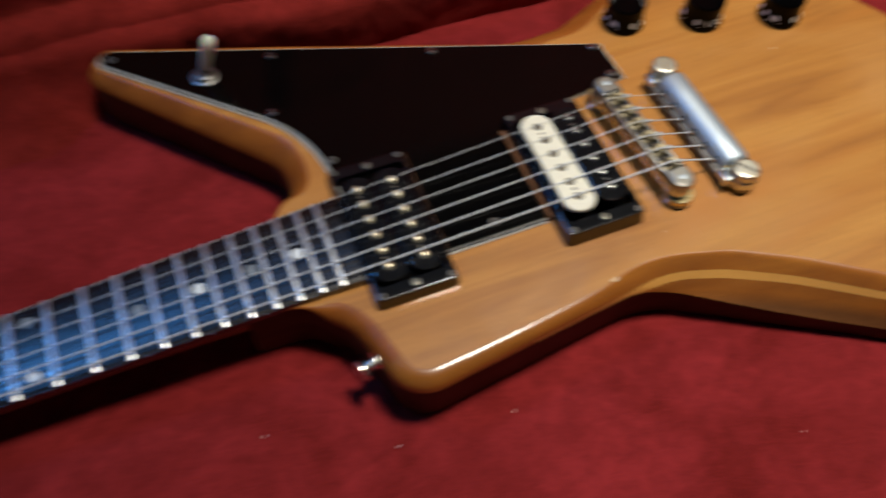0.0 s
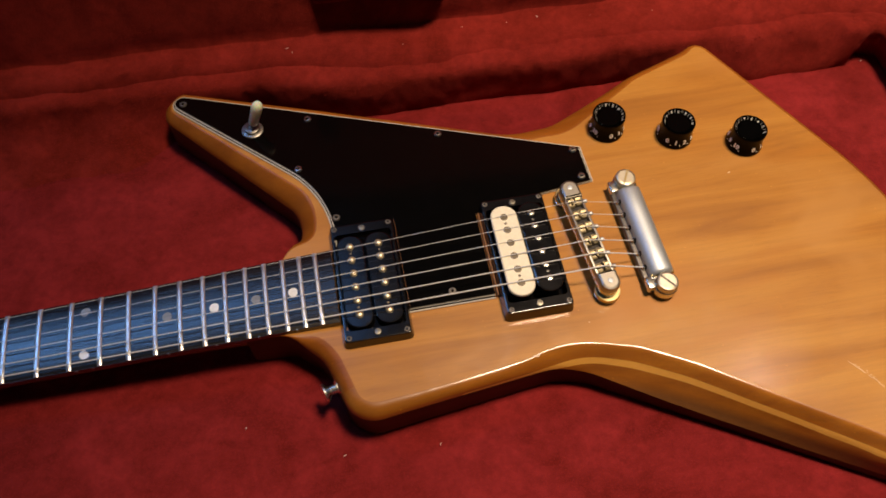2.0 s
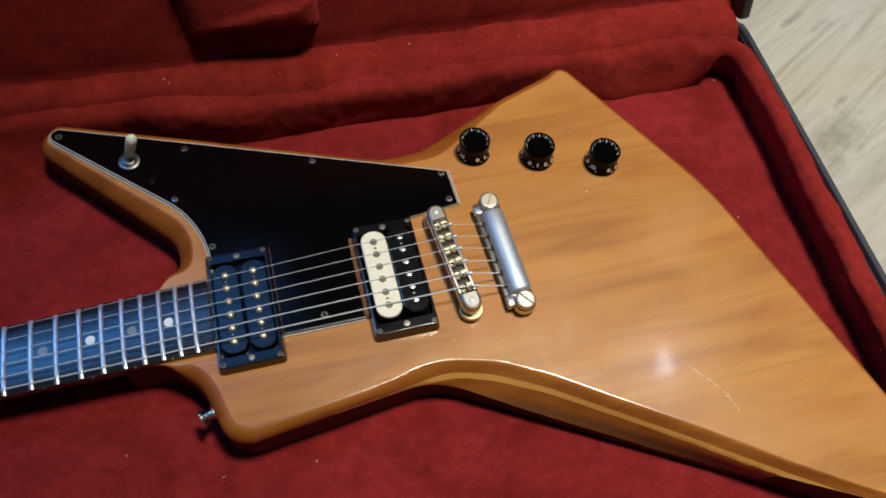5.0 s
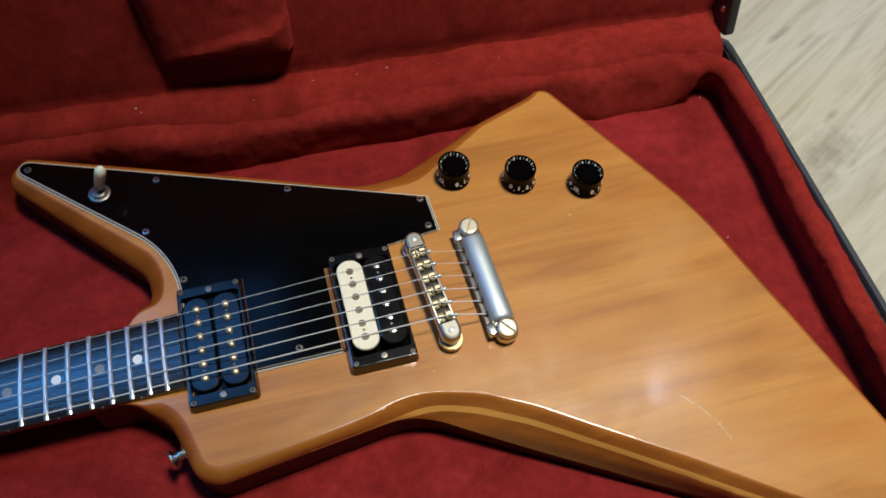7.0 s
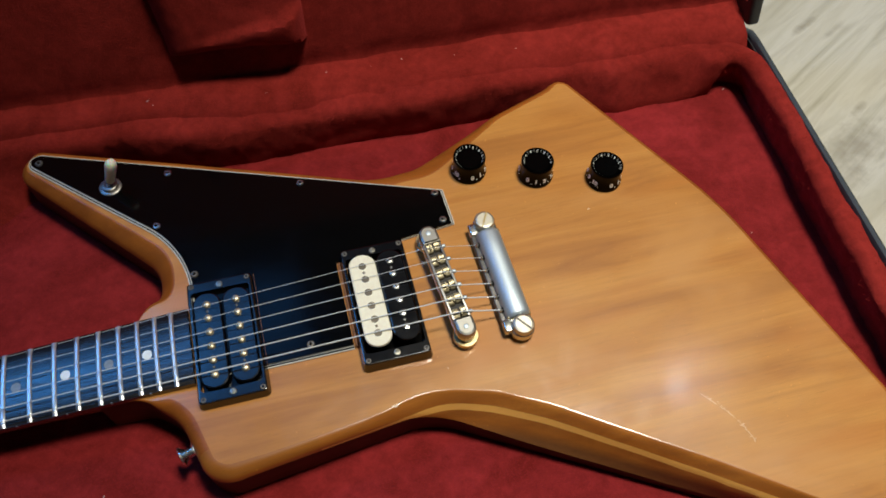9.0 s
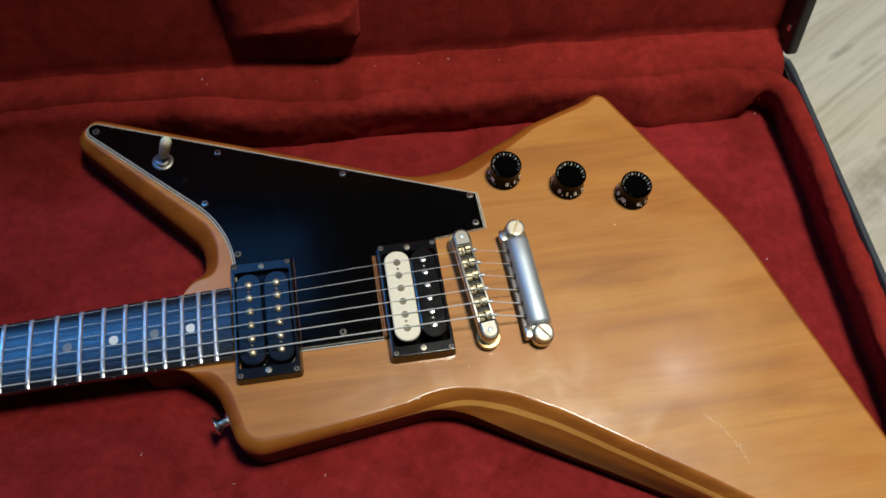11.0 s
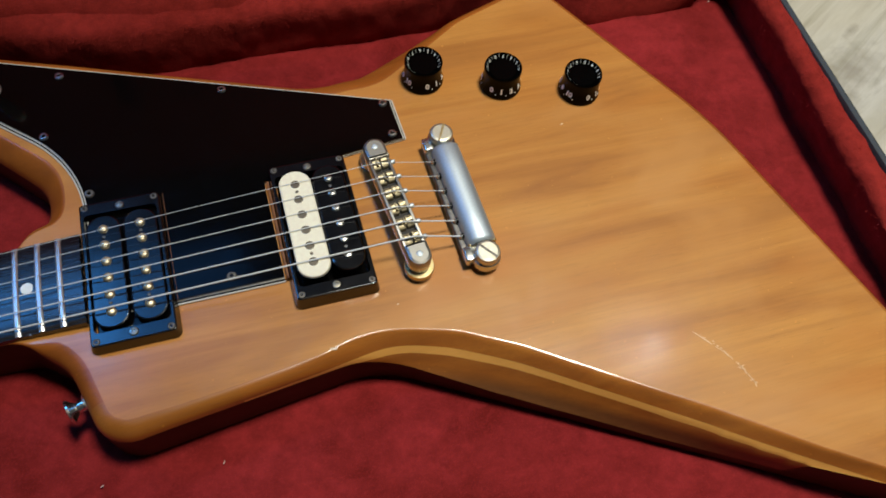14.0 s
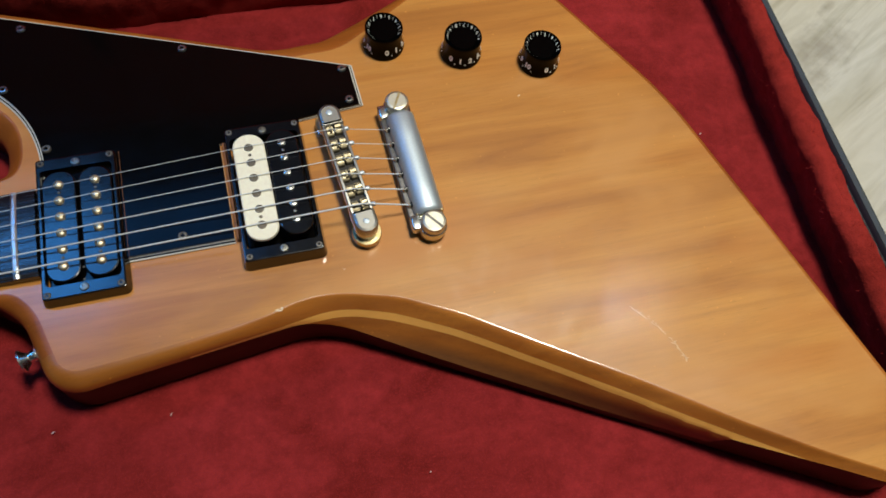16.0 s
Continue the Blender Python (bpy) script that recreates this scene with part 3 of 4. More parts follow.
WIDTHS = [(-0.15, 0.0078), (-0.10, 0.0066), (-0.055, 0.0068), (-0.016, 0.0143), (0.004, 0.0202), (0.035, 0.0213), (0.067, 0.0185), (0.094, 0.0163), (0.12, 0.0145), (0.145, 0.0115), (0.17, 0.0082), (0.21, 0.0052), (0.29, 0.004)]
ROLL = [(0.035, 0.0), (0.10, 1.0)]  # how far the lower part of the bevel rolls over to the side
ROUND = [(-0.10, 0.22), (0.0, 0.12), (0.07, 0.27)]  # share of the bevel taken by its rounded upper edge
THICK = 0.0362


def soft_bevel(t, a):
    """A straight slope with a rounded upper edge."""
    s = t * t / (a * (2 - a)) if t < a else (2 * t - a) / (2 - a)
    return 1 - (1 - s) ** 1.15


def guitar_body():
    loop = even(fillet(OUTLINE, 0.002), 0.002)
    n = len(loop)
    width, depth, flat = [], [], []
    for i, p in enumerate(loop):
        t = (loop[(i + 3) % n] - loop[i - 3]).normalized()
        out = Vector((t.y, -t.x))
        low = max(0.0, min(1.0, (-out.y - 0.45) / 0.35)) * (1 if p.y < -0.05 else 0) * max(0.0, min(1.0, (p.x + 0.16) / 0.03))
        neck = max(0.0, min(1.0, (-0.186 - p.x) / 0.008)) if abs(p.y) < 0.036 else 0.0
        plain = 0.0088 - 0.0050 * max(0.0, min(1.0, out.y * 2 + 0.2), min(1.0, out.x * 3 - 0.5))
        horn = max(0.0, min(1.0, (-out.x - 0.2) / 0.3)) if p.y > 0.04 else 0.0
        carve = piece(p.x, [(-0.16, 0.0), (-0.06, 0.0030), (-0.015, 0.0070), (0.015, 0.0060), (0.06, 0.0005), (0.12, 0.0)]) if out.y > 0.5 and p.y > 0.05 else 0.0
        plain = plain + carve + horn * (piece(p.x, [(-0.295, 0.0050), (-0.262, 0.0074), (-0.19, 0.0118)]) - plain)
        w = low * piece(p.x, WIDTHS) + (1 - low) * plain
        d = low * piece(p.x, DEPTHS) + (1 - low) * (plain * (1 - 0.66 * carve / 0.0095) + 0.002 * horn)
        width.append(w * (1 - neck) + 0.0008 * neck)
        depth.append(d * (1 - neck) + 0.0008 * neck)
        flat.append(max(low * max(0.0, min(1.0, (p.x + 0.07) / 0.06)), 0.45 * horn))
    for _ in range(6):
        width = [(width[i - 1] + 2 * width[i] + width[(i + 1) % n]) / 4 for i in range(n)]
        depth = [(depth[i - 1] + 2 * depth[i] + depth[(i + 1) % n]) / 4 for i in range(n)]
        flat = [(flat[i - 1] + 2 * flat[i] + flat[(i + 1) % n]) / 4 for i in range(n)]
    steps = [0.0, 0.03, 0.06, 0.10, 0.14, 0.2, 0.28, 0.38, 0.5, 0.62, 0.74, 0.85, 0.93, 1.0]
    loops = []
    for t in steps:
        ring = inward(loop, [w * (1 - t) for w in width])
        row = []
        for p, q, d, k in zip(ring, loop, depth, flat):
            z = d * ((1 - k) * (1 - math.sqrt(max(0.0, 1 - t * t))) + k * soft_bevel(t, piece(q.x, ROUND)))
            if q.y < -0.07 and z > 0.0107:
                z += piece(q.x, ROLL) * k * (z - 0.0107) / max(d - 0.0107, 0.0004) * max(0.0, 0.027 - d)
            row.append(Vector((p.x, p.y, -z)))
        loops.append(row)
    bm = bmesh.new()
    top = [bm.verts.new(p) for p in loops[0]]
    bm.faces.new(top)
    rings(bm, loops, cap_low=False, cap_high=False)
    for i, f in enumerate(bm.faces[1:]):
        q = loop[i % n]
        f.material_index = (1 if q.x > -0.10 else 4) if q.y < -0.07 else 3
    marked = len(bm.faces)
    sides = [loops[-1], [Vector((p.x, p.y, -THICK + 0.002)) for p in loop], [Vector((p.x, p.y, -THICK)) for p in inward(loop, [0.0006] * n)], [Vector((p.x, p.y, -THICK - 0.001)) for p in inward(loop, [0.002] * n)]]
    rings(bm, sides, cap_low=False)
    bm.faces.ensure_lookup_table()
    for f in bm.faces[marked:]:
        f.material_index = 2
    bmesh.ops.recalc_face_normals(bm, faces=bm.faces[1:])
    return bm


bm = guitar_body()
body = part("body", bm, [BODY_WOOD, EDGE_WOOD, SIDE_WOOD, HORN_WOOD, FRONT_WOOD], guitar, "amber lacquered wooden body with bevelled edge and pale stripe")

# pickguard in plies, each a little smaller than the one below
GUARD = [(-0.290, 0.1895, 0.0075), (-0.1620, 0.0705, 0.078), (-0.1650, -0.0240, 0.0), (-0.1500, -0.0268, 0.0), (-0.0662, -0.0268, 0.0), (-0.0662, 0.037, 0.0), (-0.0195, 0.0370, 0.0), (-0.0195, 0.0448, 0.0), (0.0202, 0.0492, 0.0008), (0.0192, 0.0797, 0.0015)]


def ply(inset, z0, z1):
    """One layer: every edge of the outline moved in; those under the pickup rings only a little."""
    n = len(GUARD)
    lines = []
    for i, (x, y, _) in enumerate(GUARD):
        a, b = Vector((x, y)), Vector(GUARD[(i + 1) % n][:2])
        d = (b - a).normalized()
        step = inset * (0.02 if i in (4, 5, 6) else 0.22 if i == 7 else 1.0)
        lines.append((a + Vector((-d.y, d.x)) * step, d))
    corners = []
    for i, (_, _, r) in enumerate(GUARD):
        (p, d), (q, e) = lines[i - 1], lines[i]
        k = ((q - p).x * e.y - (q - p).y * e.x) / (d.x * e.y - d.y * e.x)
        corners.append((*(p + d * k), r + inset if i == 1 else max(0.0, r - inset)))
    loop = fillet(corners, 0.002)
    bm = bmesh.new()
    rings(bm, [[Vector((p.x, p.y, z)) for p in loop] for z in (z0, z1)])
    bmesh.ops.recalc_face_normals(bm, faces=bm.faces[:])
    return bm


pickguard = part("pickguard", ply(0.0024, 0.0018, 0.0030), BLACK_PLASTIC, guitar, "glossy black laminated pickguard")
part("white_layer", ply(0.0, 0.0002, 0.0010), WHITE_PLY, pickguard, "thin white edge layer")
part("black_layer", ply(0.0009, 0.0010, 0.0014), BLACK_PLASTIC, pickguard)
part("white_layer", ply(0.0015, 0.0014, 0.0018), WHITE_PLY, pickguard, "thin white edge layer")


def screw_mesh(r):
    bm = bmesh.new()
    lathe([(r, 0), (r, r * 0.18), (r * 0.8, r * 0.4), (r * 0.45, r * 0.42), (r * 0.32, r * 0.2)], 16, bm)
    return bm


def cross_slot(r, z):
    bm = bmesh.new()
    box(-r * 0.55, r * 0.55, -r * 0.12, r * 0.12, z - 0.0002, z + 0.00005, 0, bm)
    box(-r * 0.12, r * 0.12, -r * 0.55, r * 0.55, z - 0.0002, z + 0.00004, 0, bm)
    return bm


guard_screws = [(-0.1695, 0.1385), (-0.079, 0.108), (0.0125, 0.0768), (0.0125, 0.0535), (-0.1803, 0.0952), (-0.0928, -0.0180), (-0.2577, 0.1685), (-0.1590, 0.0505)]
for x, y in guard_screws:
    mat = DARK_STEEL if (x, y) in guard_screws[5:] else NICKEL
    part("pickguard_screw", screw_mesh(0.0027), mat, pickguard, at=Matrix.Translation((x, y, 0.0030)))
    part("slot", cross_slot(0.0027, 0.0009), BLACK_PLASTIC, pickguard, at=Matrix.Translation((x, y, 0.0030)) @ pose(0, 0, 0, 0, 0, 40 * x * 100))

# ---- neck ----
SCALE = 0.62865


def fret_x(n):
    return -SCALE * 2 ** (-n / 12)


def mid_y(x):
    return -0.00115 + 0.0062 * (x + 0.176)


def half_w(x):
    return 0.0260 + 0.0139 * (x + 0.176)


def board_z(x, y=0.0):
    return 0.0060 + 0.0527 * (x + 0.176) - y * y / 0.61


def fingerboard():
    bm = bmesh.new()
    loops = []
    for i in range(41):
        x = -0.632 + (0.632 - 0.1657) * i / 40
        h, c, ring = half_w(x), mid_y(x), []
        for k in range(13):
            y = -h + 2 * h * k / 12
            ring.append((x, c + y, board_z(x, y) - (0.0004 if k in (0, 12) else 0)))
        ring += [(x, c + h, board_z(x) - 0.0055), (x, c - h, board_z(x) - 0.0055)]
        loops.append(ring)
    rings(bm, loops)
    bmesh.ops.recalc_face_normals(bm, faces=bm.faces[:])
    return bm


neck_bm = bmesh.new()
loops = []
for i in range(33):
    x = -0.640 + 0.430 * i / 32
    h, c, deep = half_w(x) - 0.0012, mid_y(x), 0.0165 + 0.012 * max(0.0, (x + 0.30) / 0.09) ** 2
    loops.append([(x, c + h * math.cos(a), board_z(x) - 0.0053 - deep * max(0.0, math.sin(a)) ** 0.8) for a in [math.pi * k / 16 for k in range(17)]])
rings(neck_bm, loops)
bmesh.ops.recalc_face_normals(neck_bm, faces=neck_bm.faces[:])
neck = part("neck", neck_bm, NECK_WOOD, guitar, "brown lacquered neck")
head = bmesh.new()
slab(fillet([(-0.636, -0.024, 0.004), (-0.636, 0.018, 0.004), (-0.80, 0.040, 0.01), (-0.79, -0.020, 0.02)], 0.003)[::-1], -0.046, -0.033, 0.001, head)
part("headstock", head, NECK_WOOD, neck)
board = part("fingerboard", fingerboard(), BOARD, guitar, "dark rosewood fingerboard with dot inlays")
part("nut", box(-0.6325, -0.6290, -0.0215, 0.0230, -0.0225, -0.0165, 0.0006), IVORY, neck)


def fret_wire(x):
    bm = bmesh.new()
    h, c, loops = half_w(x) - 0.0003, mid_y(x), []
    for k in range(15):
        y = -h + 2 * h * k / 14
        end = 0.45 if k in (0, 14) else 1.0
        z = board_z(x, y)
        loops.append([(x + a, c + y, z + b * end) for a, b in ((-0.0015, -0.0002), (-0.0014, 0.0005), (-0.0007, 0.00105), (0.0007, 0.00105), (0.0014, 0.0005), (0.0015, -0.0002))])
    rings(bm, loops)
    bmesh.ops.recalc_face_normals(bm, faces=bm.faces[:])
    return bm


for n in range(1, 23):
    part("fret", fret_wire(fret_x(n)), FRET, board)

# inlay dots that catch no sheen are painted grey; side dots share the colour
GREYED_PEARL = plastic("greyed_pearl_dot", (0.20, 0.22, 0.24), 0.25)


def dot(x, y, r=0.0032):
    z = board_z(x, y)
    return lathe([(r, -0.001), (r, 0.00008), (r * 0.9, 0.00014)], 24), Matrix.Translation((x, mid_y(x) + y, z))


for n, y, mat in ((21, 0, PEARL), (19, 0, GREYED_PEARL), (17, 0, PEARL), (15, 0, GREYED_PEARL), (12, -0.0145, PEARL), (12, 0.0145, GREYED_PEARL), (9, -0.001, PEARL), (7, 0, GREYED_PEARL), (5, 0, PEARL), (3, 0, PEARL)):
    bm, at = dot((fret_x(n) + fret_x(n - 1)) / 2, y)
    part("inlay_dot", bm, mat, board, "pale pearl dot" if mat is PEARL else "pearl dot greyed for its missing sheen", at)
for n, shift in ((21, 0), (19, 0), (17, 0), (15, 0), (12, -0.005), (12, 0.005), (9, 0), (7, 0)):
    x = (fret_x(n) + fret_x(n - 1)) / 2 + shift
    part("side_dot", lathe([(0.0009, -0.001), (0.0009, 0.0001)], 12), GREYED_PEARL, board, "", Matrix.Translation((x, mid_y(x) - half_w(x), board_z(x) - 0.0022)) @ pose(0, 0, 0, 90))

# ---- pickups ----


def pickup_ring(x0, x1, y0, y1, h, rail):
    outer = even(rounded_rect(x0, x1, y0, y1, 0.003), 0.0015)
    n = len(outer)
    inner = []
    cx, cy = (x0 + x1) / 2, (y0 + y1) / 2
    kx, ky = ((x1 - x0) / 2 - rail) / ((x1 - x0) / 2), ((y1 - y0) / 2 - 0.0085) / ((y1 - y0) / 2)
    inner = [Vector((cx + (p.x - cx) * kx, cy + (p.y - cy) * ky)) for p in outer]
    lean = inward(outer, [0.0012] * n)
    top = inward(outer, [0.0019] * n)
    bm = bmesh.new()
    loops = [[(p.x, p.y, 0.0006) for p in outer], [(p.x, p.y, h - 0.0012) for p in lean], [(p.x, p.y, h - 0.0003) for p in inward(outer, [0.0014] * n)], [(p.x, p.y, h) for p in top], [(p.x, p.y, h) for p in inward(outer, [0.0022] * n)], [(p.x, p.y, h) for p in inner], [(p.x, p.y, 0.001) for p in inner]]
    rings(bm, loops, cap_low=False, cap_high=False)
    bmesh.ops.recalc_face_normals(bm, faces=bm.faces[:])
    return bm


def bobbin(cx, cy, half_len, half_wid, z0, z1, edge=0.0009):
    loop = even(rounded_rect(cx - half_wid, cx + half_wid, cy - half_len, cy + half_len, half_wid * 0.985), 0.001)
    return slab(loop, z0, z1, edge)


def domed_pole(r):
    return lathe([(r, -0.002), (r, 0.0004), (r * 0.92, 0.0009), (r * 0.7, 0.0014), (r * 0.35, 0.0017), (0.0002, 0.0018)], 20)


def flat_pole(r):
    return lathe([(r, -0.002), (r, 0.0001), (r * 0.9, 0.0002)], 20)


def slot_bar(w, l, z):
    return box(-l / 2, l / 2, -w / 2, w / 2, z - 0.0005, z + 0.00006)


def pickup(name, label, cy, height, top, rows, ring_x):
    ring_y = (cy - 0.0438, cy + 0.0432)
    ob = part(name, pickup_ring(*ring_x, *ring_y, height, 0.0032), RING_PLASTIC, guitar, label)
    part("base_plate", box(ring_x[0] + 0.004, ring_x[1] - 0.004, cy - 0.0345, cy + 0.0345, 0.0005, 0.0016, 0), BLACK_PLASTIC, ob)
    for x, mat, style in rows:
        part("bobbin", bobbin(x, cy, 0.0335, 0.0088, top - 0.0020, top), mat, ob, "cream white bobbin" if mat is CREAM else "black bobbin")
        part("coil", bobbin(x, cy, 0.0315, 0.0074, 0.0017, top - 0.0020), BLACK_PLASTIC, ob, "dark wound coil")
        for k in range(6):
            y = cy + 0.0245 - 0.0098 * k
            at = Matrix.Translation((x, y, top))
            if style == "dome":
                part("pole_piece", domed_pole(0.0026), GOLD_POLE, ob, "domed brass pole piece", at)
            elif style == "slug":
                part("pole_piece", flat_pole(0.0025), SLUG, ob, "flat dark iron pole piece", at)
            else:
                part("pole_screw", lathe([(0.0024, -0.002), (0.0024, 0.0006), (0.0020, 0.0011), (0.0006, 0.0013)], 20), NICKEL, ob, "slotted steel pole screw", at)
                part("slot", slot_bar(0.0005, 0.0042, 0.00125), BLACK_PLASTIC, ob, "", at @ pose(0, 0, 0, 0, 0, 37 * k + 20))
        for y in (0.0196, -0.0196):
            part("bobbin_pin", flat_pole(0.0009), NICKEL if style == "screw" else SLUG, ob, "", Matrix.Translation((x, cy + y, top)))
    for x, y in ((ring_x[0] + 0.004, ring_y[0] + 0.004), (ring_x[1] - 0.004, ring_y[0] + 0.004), (ring_x[0] + 0.004, ring_y[1] - 0.004), (ring_x[1] - 0.004, ring_y[1] - 0.004)):
        part("ring_screw", screw_mesh(0.0020), DARK_STEEL, ob, "small dark ring screw", Matrix.Translation((x, y, height - 0.0004)))
    for y in (ring_y[0] + 0.0055, ring_y[1] - 0.0055):
        part("height_screw", screw_mesh(0.0024), RAIL_NICKEL, ob, "", Matrix.Translation(((ring_x[0] + ring_x[1]) / 2, y, height - 0.0003)))
    return ob


pickup("neck_pickup", "neck pickup with black bobbins in a black ring", -0.0005, 0.0070, 0.0066, ((-0.153, RING_PLASTIC, "dome"), (-0.1342, RING_PLASTIC, "dome")), (-0.1655, -0.1215))
pickup("bridge_pickup", "bridge pickup with one cream and one black bobbin", -0.0008, 0.0095, 0.0140, ((-0.0503, CREAM, "slug"), (-0.0320, RING_PLASTIC, "screw")), (-0.0638, -0.0188))
for x0, x1, y0, y1 in ((-0.0650, -0.0639, -0.026, 0.0365), (-0.1213, -0.1211, -0.025, 0.042)):
    part("bare_edge", box(x0, x1, y0, y1, 0.0001, 0.0033, 0), BARE_WOOD, pickguard, "thin strip of bare wood beside a pickup")

# ---- bridge ----
BR = Matrix.Translation((0.0008, 0.0004, 0)) @ pose(0, 0, 0, 0, 0, 5.1)


def capsule(half_len, half_wid, step=0.001):
    return even(rounded_rect(-half_wid, half_wid, -half_len, half_len, half_wid * 0.985), step)


bridge = part("bridge", slab(capsule(0.0425, 0.0064), 0.0072, 0.0118, 0.0008, at=BR), NICKEL, guitar, "worn metal bridge with six saddles")
for s in (1, -1):
    end = fillet([(-0.0064, 0.0285, 0.0008), (0.0064, 0.0285, 0.0008), (0.0064, 0.0425, 0.0062), (-0.0064, 0.0425, 0.0062)], 0.001)
    turn = BR if s > 0 else BR @ pose(0, 0, 0, 0, 0, 180)
    part("bridge_end", slab(end, 0.0116, 0.0172, 0.0018, at=turn), END_METAL, bridge)
    part("post_screw", lathe([(0.0017, 0), (0.0017, 0.0004), (0.001, 0.0006)], 14), CHROME, bridge, "", turn @ Matrix.Translation((0, 0.0362, 0.0172)))
    part("thumb_wheel", lathe([(0.0078, 0.0030), (0.0082, 0.0034), (0.0082, 0.0052), (0.0078, 0.0058)], 32), BRASS, bridge, "worn gold thumb wheel", turn @ Matrix.Translation((0, 0.0372, 0)))
    part("bushing", lathe([(0.0078, 0.0002), (0.0078, 0.0016), (0.0066, 0.0022), (0.0026, 0.0023), (0.0026, 0.0075)], 28), NICKEL, bridge, "", turn @ Matrix.Translation((0, 0.0372, 0)))
# thin dark plate that stands in for the shade between the saddles
shade_plate = box(-0.0048, 0.0042, -0.029, 0.029, 0.0117, 0.0121)
shade_plate.transform(BR)
part("shade_plate", shade_plate, HOLLOW_SHADE, bridge, "dark plate for the shade between the rails")
for x, high in ((-0.0055, 0.0160), (0.0052, 0.0148)):
    bm = box(x - 0.0009, x + 0.0009, -0.029, 0.029, 0.0116, high, 0.0004)
    bm.transform(BR)
    part("rail", bm, END_METAL, bridge)
STRINGS = [(0.0252 - 0.0102 * k, (0.00016, 0.00020, 0.00024, 0.00032, 0.00040, 0.00048)[k]) for k in range(6)]
for k, (y, r) in enumerate(STRINGS):
    sx = (-0.0022, -0.0012, 0.0, -0.0018, -0.0006, 0.0008)[k]
    bm = bmesh.new()
    for x0, x1 in ((-0.0044, -0.0008), (0.0006, 0.0040)):
        shift = 0.0006 * (x0 > 0)
        front, back = y - 0.0026 + shift, y + 0.0042 + shift
        loop = [(front, 0.0121), (back, 0.0121), (back, 0.0149), (back - 0.0010, 0.0150), (back - 0.0013, 0.0134), (back - 0.0018, 0.0134), (back - 0.0020, 0.0162), (back - 0.0035, 0.0160), (back - 0.0038, 0.0134), (back - 0.0043, 0.0134), (back - 0.0046, 0.0151), (front + 0.0005, 0.0145), (front, 0.0140)]
        rings(bm, [[(x, a, b) for a, b in loop] for x in (x0, x1)])
    rings(bm, [[(sx + a, y + dy, b) for a, b in ((-0.0009, 0.0140), (0.0009, 0.0140), (0.0004, 0.0170), (-0.0004, 0.0170))] for dy in (-0.0014, 0.0030)])
    bmesh.ops.recalc_face_normals(bm, faces=bm.faces[:])
    bm.transform(BR)
    saddle = part("saddle", bm, SADDLE_METAL, bridge, "worn gold saddle")
    bm = tube([(-0.0050, y, 0.0138), (0.0060, y, 0.0138)], 0.0010, 10)
    bm.transform(BR)
    part("intonation_screw", bm, RAIL_NICKEL, bridge)
    part("screw_head", lathe([(0.0014, 0), (0.0014, 0.0018), (0.0008, 0.0024)], 12), CHROME, bridge, "", BR @ Matrix.Translation((0.0059, y, 0.0142)) @ pose(0, 0, 0, 0, 90, 0))

# ---- tailpiece ----
TP = Matrix.Translation((0.0394, -0.0004, 0)) @ pose(0, 0, 0, 0, 0, 1.7)


def tail_bar():
    prof = [(-0.0082, 0.0040), (-0.0086, 0.0065), (-0.0084, 0.0090), (-0.0074, 0.0116), (-0.0048, 0.0137), (-0.0008, 0.0146), (0.0034, 0.0141), (0.0064, 0.0125), (0.0080, 0.0096), (0.0083, 0.0062), (0.0074, 0.0040)]
    bm = bmesh.new()
    ys = [-0.0335, -0.0325, -0.031, -0.015, 0.0, 0.015, 0.031, 0.0325, 0.0335]
    loops = []
    for y in ys:
        k = 0.86 if abs(y) > 0.033 else (0.96 if abs(y) > 0.032 else 1.0)
        loops.append([(a * k, y, 0.004 + (b - 0.004) * k) for a, b in prof])
    rings(bm, loops)
    bmesh.ops.recalc_face_normals(bm, faces=bm.faces[:])
    bm.transform(TP)
    return bm


